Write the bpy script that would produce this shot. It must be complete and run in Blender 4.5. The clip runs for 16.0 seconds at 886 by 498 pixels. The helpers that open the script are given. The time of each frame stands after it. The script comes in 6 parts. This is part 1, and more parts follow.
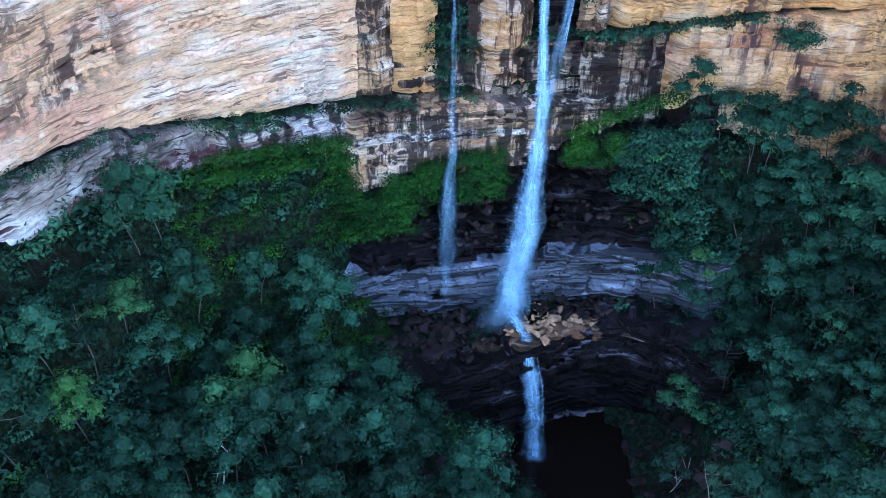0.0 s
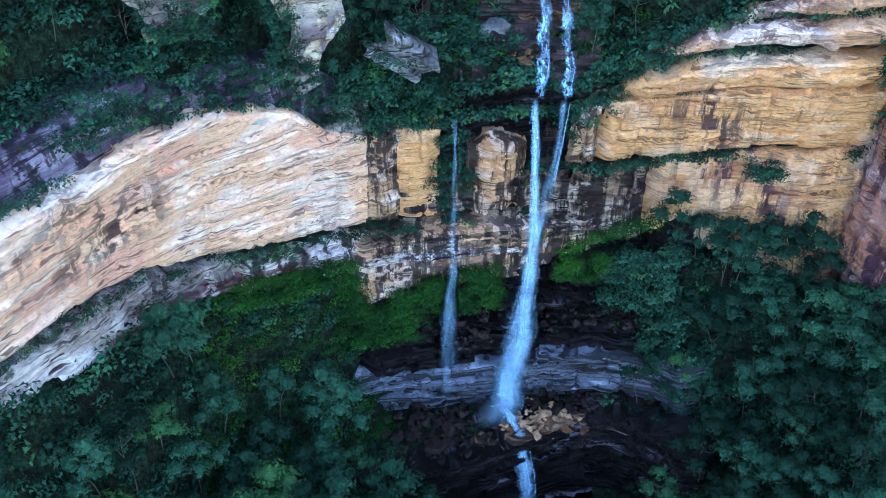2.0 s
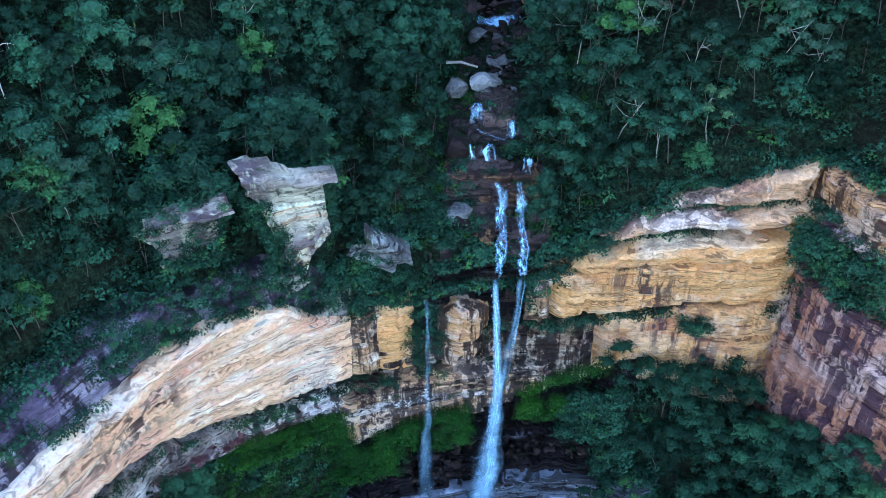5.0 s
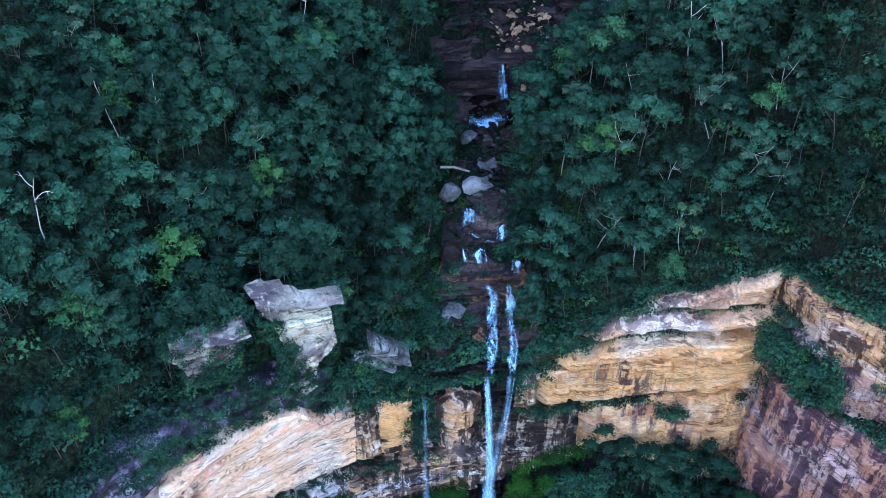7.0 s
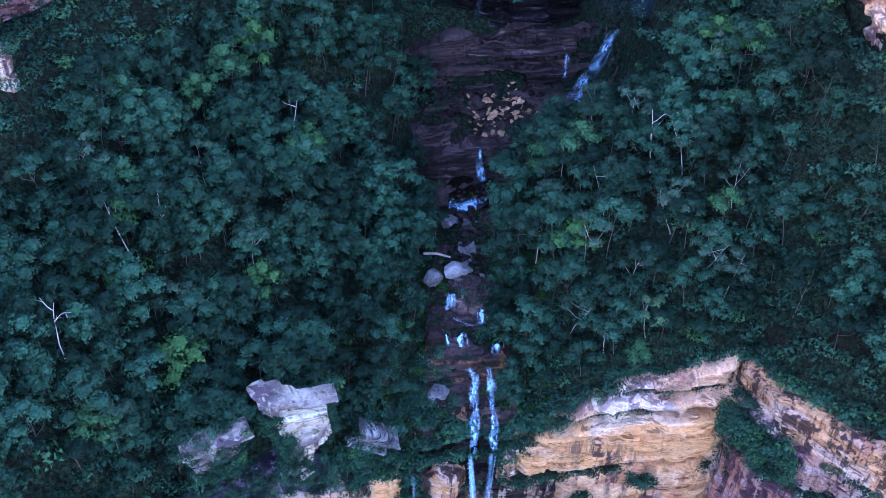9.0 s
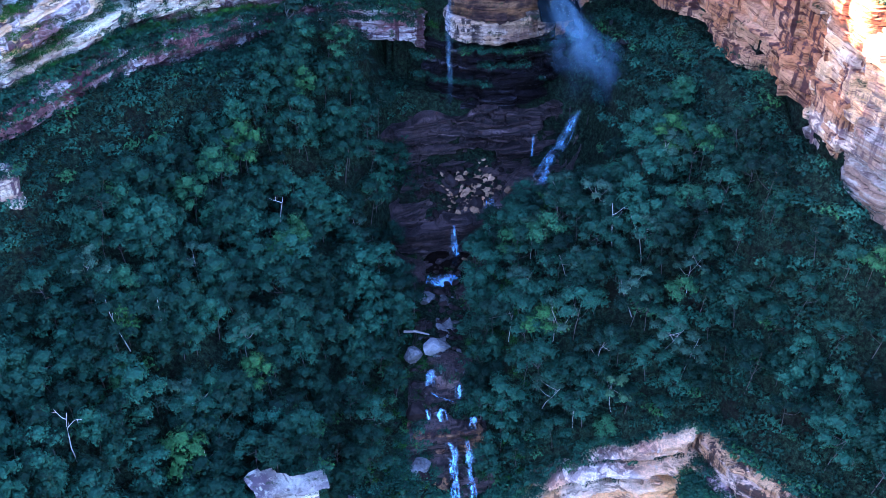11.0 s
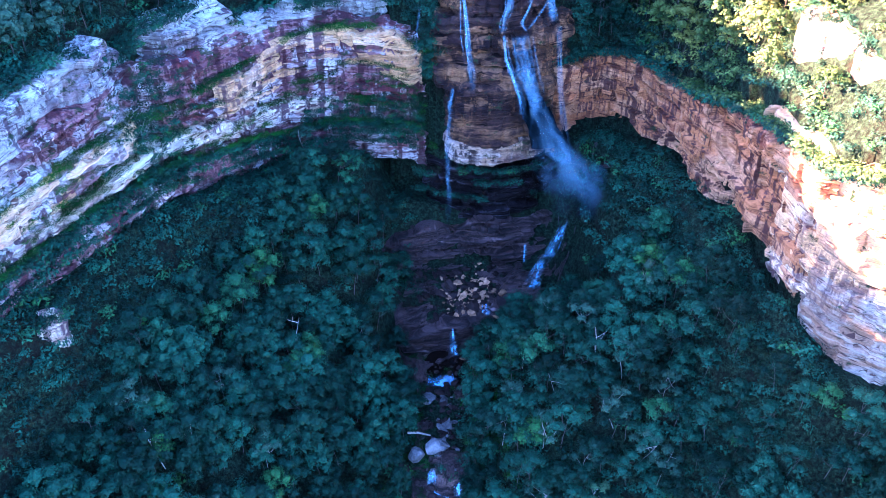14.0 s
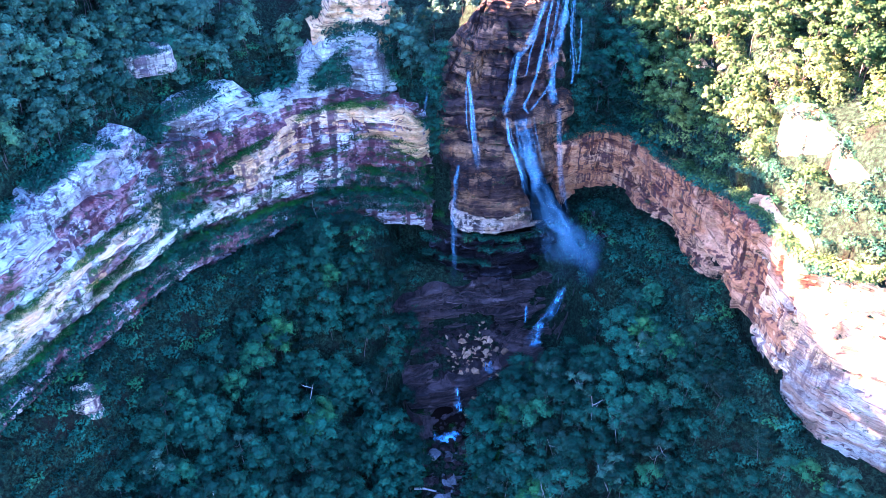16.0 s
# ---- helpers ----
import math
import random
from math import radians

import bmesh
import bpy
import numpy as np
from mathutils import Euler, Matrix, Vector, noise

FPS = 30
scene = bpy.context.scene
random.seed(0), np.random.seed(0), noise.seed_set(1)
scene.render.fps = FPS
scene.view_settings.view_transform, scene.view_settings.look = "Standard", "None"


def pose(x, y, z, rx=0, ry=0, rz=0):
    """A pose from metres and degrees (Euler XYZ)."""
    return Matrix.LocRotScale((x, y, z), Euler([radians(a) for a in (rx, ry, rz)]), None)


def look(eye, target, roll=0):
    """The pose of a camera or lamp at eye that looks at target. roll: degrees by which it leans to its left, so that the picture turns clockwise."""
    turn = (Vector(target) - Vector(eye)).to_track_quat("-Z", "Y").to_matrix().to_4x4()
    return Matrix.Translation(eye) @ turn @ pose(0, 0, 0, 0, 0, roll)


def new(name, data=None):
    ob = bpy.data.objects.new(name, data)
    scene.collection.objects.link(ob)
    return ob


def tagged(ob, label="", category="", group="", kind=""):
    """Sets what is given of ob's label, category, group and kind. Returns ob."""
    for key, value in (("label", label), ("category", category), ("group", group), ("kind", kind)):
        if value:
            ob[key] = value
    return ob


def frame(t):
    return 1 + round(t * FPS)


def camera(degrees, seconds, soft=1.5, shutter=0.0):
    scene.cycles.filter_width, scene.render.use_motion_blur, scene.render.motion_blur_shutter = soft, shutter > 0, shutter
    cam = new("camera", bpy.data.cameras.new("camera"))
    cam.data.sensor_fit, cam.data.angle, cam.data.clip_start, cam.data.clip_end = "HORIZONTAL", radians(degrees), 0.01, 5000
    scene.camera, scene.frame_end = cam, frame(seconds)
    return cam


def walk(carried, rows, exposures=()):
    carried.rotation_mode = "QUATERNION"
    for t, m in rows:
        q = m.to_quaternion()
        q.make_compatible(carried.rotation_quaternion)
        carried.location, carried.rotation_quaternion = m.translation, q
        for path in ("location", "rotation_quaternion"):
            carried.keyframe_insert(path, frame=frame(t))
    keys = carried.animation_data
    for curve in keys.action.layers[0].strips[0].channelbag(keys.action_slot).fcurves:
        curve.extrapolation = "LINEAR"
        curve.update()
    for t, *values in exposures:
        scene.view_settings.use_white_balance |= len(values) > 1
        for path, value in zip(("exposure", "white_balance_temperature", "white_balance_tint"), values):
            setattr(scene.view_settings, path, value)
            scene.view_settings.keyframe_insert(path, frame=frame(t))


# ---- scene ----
cam = camera(48.9, 16.0, soft=0.9)
METRES, EYE, TILT, LEAN, TURN = 180.0, 100.0, -39.7, 0.0, 0.0
EXPOSURES = [(0.0, 3.74, 5740, 20), (4.0, 3.55, 5950, 15), (7.0, 3.6, 5900, 23), (9.0, 3.6, 5360, 46), (12.0, 3.52, 4660, 35), (16.0, 3.85, 4390, 36)]
ROWS = [
    (0.0, 0.0, 0.0, 0.0, 0.0, 0.0, -0.0),
    (0.5, -0.0, -0.0199, 0.0216, -0.02, 0.07, -0.02),
    (1.0, 0.0005, -0.0405, 0.0455, 0.0, 0.07, -0.04),
    (1.5, -0.0005, -0.06, 0.0694, -0.0, 0.07, -0.06),
    (2.0, -0.0019, -0.0793, 0.0935, -0.05, 0.04, -0.09),
    (2.5, -0.0018, -0.0997, 0.1176, -0.12, 0.04, -0.04),
    (3.0, -0.0013, -0.1198, 0.1415, -0.44, 0.1, 0.28),
    (3.5, -0.0028, -0.1391, 0.1663, -0.93, 0.05, 0.62),
    (4.0, -0.0039, -0.1589, 0.1899, -1.54, 0.05, 1.18),
    (6.5, -0.0067, -0.2592, 0.3089, -2.09, 0.2, 1.73),
    (7.0, -0.0077, -0.2789, 0.3323, -2.32, 0.25, 1.95),
    (7.5, -0.0089, -0.2983, 0.356, -2.6, 0.24, 2.15),
    (8.0, -0.009, -0.3175, 0.3797, -2.8, 0.2, 2.37),
    (8.5, -0.0109, -0.3366, 0.403, -3.16, 0.18, 2.6),
    (9.0, -0.0121, -0.3561, 0.4267, -3.55, 0.16, 2.89),
    (11.5, -0.0177, -0.4567, 0.5477, -5.28, 0.07, 4.29),
    (12.0, -0.0194, -0.4774, 0.5722, -5.34, 0.1, 4.3),
    (12.5, -0.0209, -0.4981, 0.597, -5.36, 0.11, 4.3),
    (13.0, -0.0212, -0.5185, 0.6215, -5.39, 0.11, 4.34),
    (13.5, -0.0228, -0.5392, 0.646, -5.45, 0.11, 4.33),
    (14.0, -0.0246, -0.5594, 0.6711, -5.44, 0.1, 4.24),
    (14.5, -0.0253, -0.5798, 0.6953, -5.37, 0.11, 4.16),
    (15.0, -0.0261, -0.6001, 0.7199, -5.3, 0.09, 4.12),
    (15.5, -0.0271, -0.6195, 0.7432, -5.25, 0.09, 4.04),
    (16.0, -0.0284, -0.6397, 0.7677, -5.23, 0.11, 4.01),
]
walk(cam, [(t, pose(0, 0, EYE, TILT, LEAN, TURN) @ pose(METRES * x, METRES * y, METRES * z, 90 + pitch, roll, yaw)) for t, x, y, z, yaw, pitch, roll in ROWS],
     exposures=EXPOSURES)

# ---- world and sun ----
SUN_FROM = Vector((-0.906, 0.423, 0.0)).normalized()
SUN_UP = radians(21)
world = bpy.data.worlds.new("sky")
world.use_nodes = True
scene.world = world
sky = world.node_tree.nodes.new("ShaderNodeTexSky")
sky.sky_type, sky.sun_disc = "NISHITA", False
sky.sun_elevation, sky.sun_rotation = SUN_UP, math.atan2(SUN_FROM.x, SUN_FROM.y)
world.node_tree.links.new(sky.outputs[0], world.node_tree.nodes["Background"].inputs[0])
world.node_tree.nodes["Background"].inputs[1].default_value = 0.15
sun = new("sun", bpy.data.lights.new("sun", "SUN"))
sun.data.energy, sun.data.angle, sun.data.color = 30.0, radians(0.5), (1.0, 0.47, 0.17)
sun.matrix_world = look((0, 0, 400), Vector((0, 0, 400)) - Vector((SUN_FROM.x * math.cos(SUN_UP), SUN_FROM.y * math.cos(SUN_UP), math.sin(SUN_UP))))

# ---- materials ----


class Nodes:
    """A short way to write node trees."""

    def __init__(self, name):
        self.mat = bpy.data.materials.new(name)
        self.mat.use_nodes = True
        self.tree = self.mat.node_tree
        self.bsdf = self.tree.nodes["Principled BSDF"]
        self.out = self.tree.nodes["Material Output"]

    def add(self, kind, **sets):
        n = self.tree.nodes.new(kind)
        for k, v in sets.items():
            setattr(n, k, v)
        return n

    def link(self, a, b):
        self.tree.links.new(a, b)

    def put(self, socket, value):
        if isinstance(value, bpy.types.NodeSocket):
            self.link(value, socket)
        else:
            socket.default_value = value

    def math(self, op, a, b=0.0, c=0.0):
        n = self.add("ShaderNodeMath", operation=op)
        for s, v in zip(n.inputs, (a, b, c)):
            self.put(s, v)
        return n.outputs[0]

    def stretched(self, sx, sy, sz):
        """World position, scaled."""
        g = self.add("ShaderNodeNewGeometry")
        m = self.add("ShaderNodeVectorMath", operation="MULTIPLY")
        self.link(g.outputs["Position"], m.inputs[0])
        m.inputs[1].default_value = (sx, sy, sz)
        return m.outputs[0]

    def noise(self, vector, scale=1.0, detail=4.0, rough=0.55, distort=0.0):
        n = self.add("ShaderNodeTexNoise")
        self.link(vector, n.inputs["Vector"])
        n.inputs["Scale"].default_value, n.inputs["Detail"].default_value = scale, detail
        n.inputs["Roughness"].default_value, n.inputs["Distortion"].default_value = rough, distort
        return n.outputs[0]

    def ramp(self, value, *stops):
        n = self.add("ShaderNodeValToRGB")
        e = n.color_ramp.elements
        while len(e) < len(stops):
            e.new(0.5)
        for el, (p, c) in zip(e, stops):
            el.position = p
            el.color = (*c, 1) if isinstance(c, tuple) else (c, c, c, 1)
        self.put(n.inputs[0], value)
        return n.outputs[0]

    def mix(self, fac, a, b, how="MIX"):
        n = self.add("ShaderNodeMix", data_type="RGBA", blend_type=how)
        self.put(n.inputs[0], fac)
        for s, v in ((n.inputs[6], a), (n.inputs[7], b)):
            self.put(s, (*v, 1) if isinstance(v, tuple) else v)
        return n.outputs[2]

    def bump(self, height, distance, strength=0.6):
        n = self.add("ShaderNodeBump")
        n.inputs["Distance"].default_value, n.inputs["Strength"].default_value = distance, strength
        self.link(height, n.inputs["Height"])
        self.link(n.outputs[0], self.bsdf.inputs["Normal"])

    def finish(self, color, rough=0.85, spec=0.08):
        self.put(self.bsdf.inputs["Base Color"], color if isinstance(color, bpy.types.NodeSocket) else (*color, 1))
        self.put(self.bsdf.inputs["Roughness"], rough)
        self.bsdf.inputs["Specular IOR Level"].default_value = spec
        return self.mat


def sandstone(name, warm, pale, deep, stain, stain_from=0.56, lichen=0.0, band=0.35, wet=0.8, dash=0.85, drip=0.47, layers=1.0):
    """Bedded sandstone: broad patches of three tones, straight thin beds, short open joints, run-down stains, a little lichen."""
    n = Nodes(name)
    patch = n.noise(n.stretched(0.05, 0.05, 0.075), 1.0, 4, 0.55, 0.4)
    col = n.ramp(patch, (0.36, deep), (0.45, warm), (0.54, warm), (0.62, pale))
    scar = n.noise(n.stretched(0.11, 0.11, 0.22), 1.0, 3, 0.5, 0.2)
    col = n.mix(n.ramp(scar, (0.55, 0.0), (0.58, 0.7 * layers)), col, pale)
    beds = n.noise(n.stretched(0.012, 0.012, band * 3.2), 1.0, 4, 0.7)
    col = n.mix(n.ramp(beds, (0.40, 0.55 * layers), (0.52, 0.0)), col, deep)
    col = n.mix(n.ramp(beds, (0.56, 0.0), (0.66, 0.5 * layers)), col, pale)
    fine = n.noise(n.stretched(0.5, 0.5, 3.0), 1.0, 6, 0.75)
    col = n.mix(0.5, col, n.ramp(fine, (0.3, 0.6), (0.7, 1.3)), "MULTIPLY")
    grit = n.noise(n.stretched(1.3, 1.3, 2.6), 1.0, 7, 0.8, 0.3)
    col = n.mix(0.85, col, n.ramp(grit, (0.34, 0.55), (0.48, 1.05), (0.66, 1.4)), "MULTIPLY")
    light_runs = n.noise(n.stretched(0.5, 0.5, 0.02), 1.0, 5, 0.65, 0.2)
    col = n.mix(n.math("MULTIPLY", n.ramp(light_runs, (0.56, 0.0), (0.66, 0.6)), n.ramp(patch, (0.40, 1.0), (0.5, 0.0))), col, tuple(min(0.85, c * 1.15) for c in pale))
    runs = n.noise(n.stretched(0.42, 0.42, 0.022), 1.0, 6, 0.7, 0.3)
    where = n.noise(n.stretched(0.045, 0.045, 0.05), 1.0, 3, 0.5)
    dark = n.math("MULTIPLY", n.ramp(runs, (drip, 0.0), (drip + 0.07, 1.0)), n.ramp(where, (stain_from - 0.10, 0.0), (stain_from + 0.05, 1.0)))
    col = n.mix(n.math("MULTIPLY", dark, 0.92), col, stain)
    joint = n.noise(n.stretched(0.22, 0.22, 2.4), 1.0, 3, 0.55, 0.1)
    cluster = n.noise(n.stretched(0.07, 0.07, 0.12), 1.0, 2)
    gap = n.math("MULTIPLY", n.ramp(joint, (0.60, 0.0), (0.635, 1.0)), n.ramp(cluster, (0.42, 0.0), (0.52, 1.0)))
    col = n.mix(n.math("MULTIPLY", gap, dash), col, tuple(0.4 * c + 0.25 * d for c, d in zip(stain, deep)))
    parting = n.math("ABSOLUTE", n.math("SUBTRACT", n.noise(n.stretched(0.03, 0.03, 0.8), 1.0, 3, 0.6, 0.1), 0.5))
    broken = n.noise(n.stretched(0.16, 0.16, 0.5), 1.0, 3, 0.6)
    gap = n.math("MAXIMUM", gap, n.math("MULTIPLY", n.ramp(parting, (0.008, 1.0), (0.02, 0.0)), n.ramp(broken, (0.44, 0.0), (0.54, 1.0))))
    col = n.mix(n.math("MULTIPLY", gap, dash * 0.85), col, tuple(0.4 * c + 0.2 * d for c, d in zip(stain, deep)))
    if lichen:
        moss = n.noise(n.stretched(0.25, 0.25, 0.4), 1.0, 6, 0.75)
        col = n.mix(n.ramp(moss, (0.62 - 0.1 * lichen, 0.0), (0.68 - 0.08 * lichen, 0.9)), col, (0.03, 0.055, 0.022))
    n.bump(n.math("SUBTRACT", n.math("ADD", fine, n.math("MULTIPLY", grit, 1.4)), n.math("MULTIPLY", gap, 1.2)), 0.55, 0.9)
    return n.finish(n.mix(1.0, col, (1.12, 1.12, 1.12), "MULTIPLY"), n.ramp(dark, (0.0, 0.9), (1.0, 1 - wet * 0.55)), 0.12)


def foliage(name, dark, light, accent, share=0.62):
    """Leaves: one tone a tree, a little difference leaf by leaf, and some sprays of another green."""
    n = Nodes(name)
    tree_tone = n.add("ShaderNodeAttribute", attribute_name="tone").outputs["Fac"]
    info = n.add("ShaderNodeObjectInfo").outputs["Random"]
    leaf = n.add("ShaderNodeNewGeometry").outputs["Random Per Island"]
    tone = n.math("FRACT", n.math("ADD", tree_tone, n.math("MULTIPLY", info, 7.3)))
    col = n.ramp(tone, (0.0, dark), (0.55, tuple(0.5 * (a + b) for a, b in zip(dark, light))), (0.9, light), (1.0, accent))
    patch = n.noise(n.stretched(0.05, 0.05, 0.05), 1.0, 3)
    col = n.mix(n.ramp(patch, (share, 0.0), (share + 0.12, 0.7)), col, accent)
    col = n.mix(0.8, col, n.ramp(leaf, (0.0, 0.72), (1.0, 1.28)), "MULTIPLY")
    spray = n.noise(n.stretched(2.2, 2.2, 2.2), 1.0, 3, 0.6)
    col = n.mix(0.9, col, n.ramp(spray, (0.34, 0.62), (0.66, 1.38)), "MULTIPLY")
    n.bump(spray, 0.3, 0.6)
    n.finish(col, 0.6, 0.08)
    return n.mat


def bedded_rock(name, base, pale, dark, sheen=0.3):
    """Dark thin-bedded rock: straight parting lines, upright cracks and a wet sheen."""
    n = Nodes(name)
    tone = n.noise(n.stretched(0.10, 0.10, 0.9), 1.0, 4, 0.6, 0.2)
    col = n.ramp(tone, (0.36, dark), (0.48, base), (0.58, base), (0.68, pale))
    lines = n.noise(n.stretched(0.06, 0.06, 2.6), 1.0, 3, 0.6)
    part_line = n.ramp(lines, (0.44, 1.0), (0.50, 0.0))
    col = n.mix(n.math("MULTIPLY", part_line, 0.85), col, tuple(0.25 * c for c in dark))
    cracks = n.noise(n.stretched(0.9, 0.9, 0.25), 1.0, 3, 0.5, 0.6)
    col = n.mix(n.ramp(cracks, (0.60, 0.0), (0.64, 0.7)), col, tuple(0.25 * c for c in dark))
    grit = n.noise(n.stretched(1.6, 1.6, 2.4), 1.0, 6, 0.8)
    col = n.mix(0.8, col, n.ramp(grit, (0.34, 0.55), (0.66, 1.45)), "MULTIPLY")
    n.bump(n.math("SUBTRACT", grit, n.math("MULTIPLY", part_line, 0.8)), 0.5, 0.9)
    return n.finish(col, n.ramp(grit, (0.3, 0.35), (0.7, 0.7)), sheen)


def ground_cover(name):
    """Leaf litter under low ferns: near-black soil with small green tufts."""
    n = Nodes(name)
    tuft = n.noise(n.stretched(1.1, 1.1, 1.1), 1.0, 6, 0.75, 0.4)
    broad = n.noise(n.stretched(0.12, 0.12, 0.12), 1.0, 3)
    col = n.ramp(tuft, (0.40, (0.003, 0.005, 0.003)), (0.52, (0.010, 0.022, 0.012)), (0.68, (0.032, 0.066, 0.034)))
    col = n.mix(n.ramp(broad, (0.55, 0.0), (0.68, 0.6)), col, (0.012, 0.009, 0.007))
    n.bump(tuft, 1.2, 1.0)
    return n.finish(col, 0.9)


def plain(name, color, vary=0.35, scale=0.6, rough=0.85, relief=0.15):
    n = Nodes(name)
    a = n.noise(n.stretched(scale, scale, scale), 1.0, 6, 0.65)
    b = n.noise(n.stretched(scale * 0.13, scale * 0.13, scale * 0.13), 1.0, 3)
    col = n.mix(1.0, color, n.ramp(a, (0.25, 1 - vary), (0.75, 1 + vary)), "MULTIPLY")
    col = n.mix(1.0, col, n.ramp(b, (0.3, 1 - vary * 0.7), (0.7, 1 + vary * 0.7)), "MULTIPLY")
    n.bump(a, relief, 0.6)
    return n.finish(col, rough)


def falling_water(name, cover, soft=0.0, fine=9.0, run=0.09, gap=0.22):
    """White water in fine strands, clear between them and thinning out where the sheet fades; soft: how much it is drifting spray."""
    n = Nodes(name)
    uv = n.add("ShaderNodeTexCoord").outputs["UV"]
    fade = n.add("ShaderNodeAttribute", attribute_name="fade").outputs["Fac"]

    def scaled(sx, sy):
        m = n.add("ShaderNodeVectorMath", operation="MULTIPLY")
        n.link(uv, m.inputs[0])
        m.inputs[1].default_value = (sx, sy, 1.0)
        return m.outputs[0]
    strands = n.noise(scaled(fine, run), 1.0, 4, 0.65, 0.3)
    puffs = n.noise(scaled(2.2 + 1.8 * soft, 0.3 - 0.24 * soft), 1.0, 5, 0.65, 0.4)
    split = n.add("ShaderNodeSeparateXYZ")
    n.link(uv, split.inputs[0])
    u = n.math("SUBTRACT", split.outputs[0], n.math("FLOOR", split.outputs[0]))
    side = n.math("MULTIPLY", n.math("MULTIPLY", u, n.math("SUBTRACT", 1.0, u)), 4.0)
    thick = n.math("ADD", n.math("MULTIPLY", strands, 0.65 - 0.5 * soft), n.math("MULTIPLY", puffs, 0.35 + 0.5 * soft))
    thick = n.math("ADD", thick, n.math("MULTIPLY", n.math("SUBTRACT", side, 0.8), 0.3))
    wide = gap + 0.6 * soft
    alpha = n.math("MULTIPLY", n.ramp(thick, (0.5 - cover * 0.2, 0.0), (0.5 - cover * 0.2 + wide, 1.0)), 0.3 + 0.65 * cover - 0.1 * soft + max(0.0, 0.2 - gap) * 4)
    alpha = n.math("MULTIPLY", alpha, n.math("POWER", n.math("MAXIMUM", side, 0.001), 1.3 + 0.6 * soft))
    patchy = n.noise(scaled(0.9, 0.22), 1.0, 3, 0.6)
    alpha = n.math("MULTIPLY", n.math("MULTIPLY", alpha, fade), n.ramp(patchy, (0.36, min(1.0, 0.3 + 0.4 * cover + 0.55 * soft)), (0.6, 1.0)))
    # The water is white; blue skylight is put into its base colour.
    mat = n.finish((0.38, 0.71, 1.0), 0.5, 0.3)
    n.put(n.bsdf.inputs["Alpha"], alpha)
    return mat


CLIFF_WARM = sandstone("warm_sandstone", (0.86, 0.56, 0.34), (0.90, 0.75, 0.60), (0.78, 0.44, 0.30), (0.05, 0.025, 0.03), 0.63, 0.0, 0.35, 0.8, 0.65, 0.47, 0.8)
CLIFF_PALE = sandstone("pale_sandstone", (0.55, 0.45, 0.31), (0.72, 0.69, 0.57), (0.38, 0.21, 0.17), (0.08, 0.04, 0.06), 0.5, 0.5)
CLIFF_RED = sandstone("purple_brown_sandstone", (0.41, 0.19, 0.115), (0.52, 0.37, 0.33), (0.25, 0.11, 0.09), (0.05, 0.026, 0.045), 0.42, 0.0, 0.3, 0.8, 0.55, 0.46, 0.45)
CLIFF_VEINED = sandstone("violet_streaked_sandstone", (0.44, 0.26, 0.18), (0.62, 0.56, 0.56), (0.28, 0.15, 0.14), (0.055, 0.03, 0.055), 0.40, 0.5, 0.3, 0.8, 0.55, 0.46, 0.6)
CLIFF_RUST = sandstone("rust_sandstone", (0.44, 0.19, 0.075), (0.55, 0.31, 0.16), (0.22, 0.075, 0.04), (0.055, 0.02, 0.022), 0.46, 0.2, 0.25, 0.8, 0.85, 0.49, 0.7)
CLIFF_GREY = sandstone("grey_sandstone", (0.38, 0.40, 0.37), (0.58, 0.61, 0.55), (0.24, 0.19, 0.19), (0.09, 0.065, 0.08), 0.52, 0.7, 0.6, 0.4, 0.95, 0.48)
CLIFF_STRIPED = sandstone("striped_sandstone", (0.50, 0.42, 0.34), (0.72, 0.68, 0.64), (0.08, 0.04, 0.045), (0.009, 0.007, 0.011), 0.22, 0.4, 0.5, 0.8, 0.85, 0.455)
CLIFF_SOOT = sandstone("soot_streaked_sandstone", (0.30, 0.20, 0.13), (0.55, 0.46, 0.36), (0.07, 0.035, 0.035), (0.010, 0.007, 0.009), 0.22, 0.5, 0.5, 0.8, 0.85, 0.445)
CLIFF_DRIP = sandstone("drip_stained_sandstone", (0.72, 0.43, 0.24), (0.84, 0.70, 0.58), (0.45, 0.21, 0.14), (0.12, 0.065, 0.06), 0.48, 0.0, 0.25, 0.8, 0.5, 0.46, 0.5)
CLIFF_PILLAR = sandstone("streaked_orange_sandstone", (0.60, 0.34, 0.16), (0.72, 0.58, 0.46), (0.40, 0.19, 0.11), (0.02, 0.012, 0.014), 0.30, 0.1, 0.3, 0.8, 0.8, 0.47)
CLIFF_STREAKED = sandstone("black_streaked_sandstone", (0.62, 0.40, 0.22), (0.78, 0.66, 0.54), (0.45, 0.24, 0.15), (0.025, 0.017, 0.022), 0.34, 0.1, 0.3, 0.8, 0.7, 0.44)
CLIFF_OUTCROP = sandstone("white_orange_sandstone", (0.58, 0.52, 0.36), (0.74, 0.73, 0.58), (0.62, 0.33, 0.14), (0.18, 0.14, 0.17), 0.5, 0.55, 0.3, 0.5, 0.8)
CLIFF_SLAB = sandstone("grey_slab_stone", (0.125, 0.135, 0.135), (0.33, 0.35, 0.34), (0.07, 0.068, 0.07), (0.03, 0.027, 0.03), 0.45, 0.5)
RUST_LIP = bedded_rock("rust_stained_rock", (0.15, 0.085, 0.05), (0.26, 0.22, 0.22), (0.03, 0.018, 0.014))
CLIFF_FOOT = sandstone("blue_white_sandstone", (0.30, 0.20, 0.13), (0.40, 0.37, 0.31), (0.22, 0.12, 0.08), (0.09, 0.055, 0.06), 0.6, 0.2, 0.5, 0.5, 0.8, 0.5)
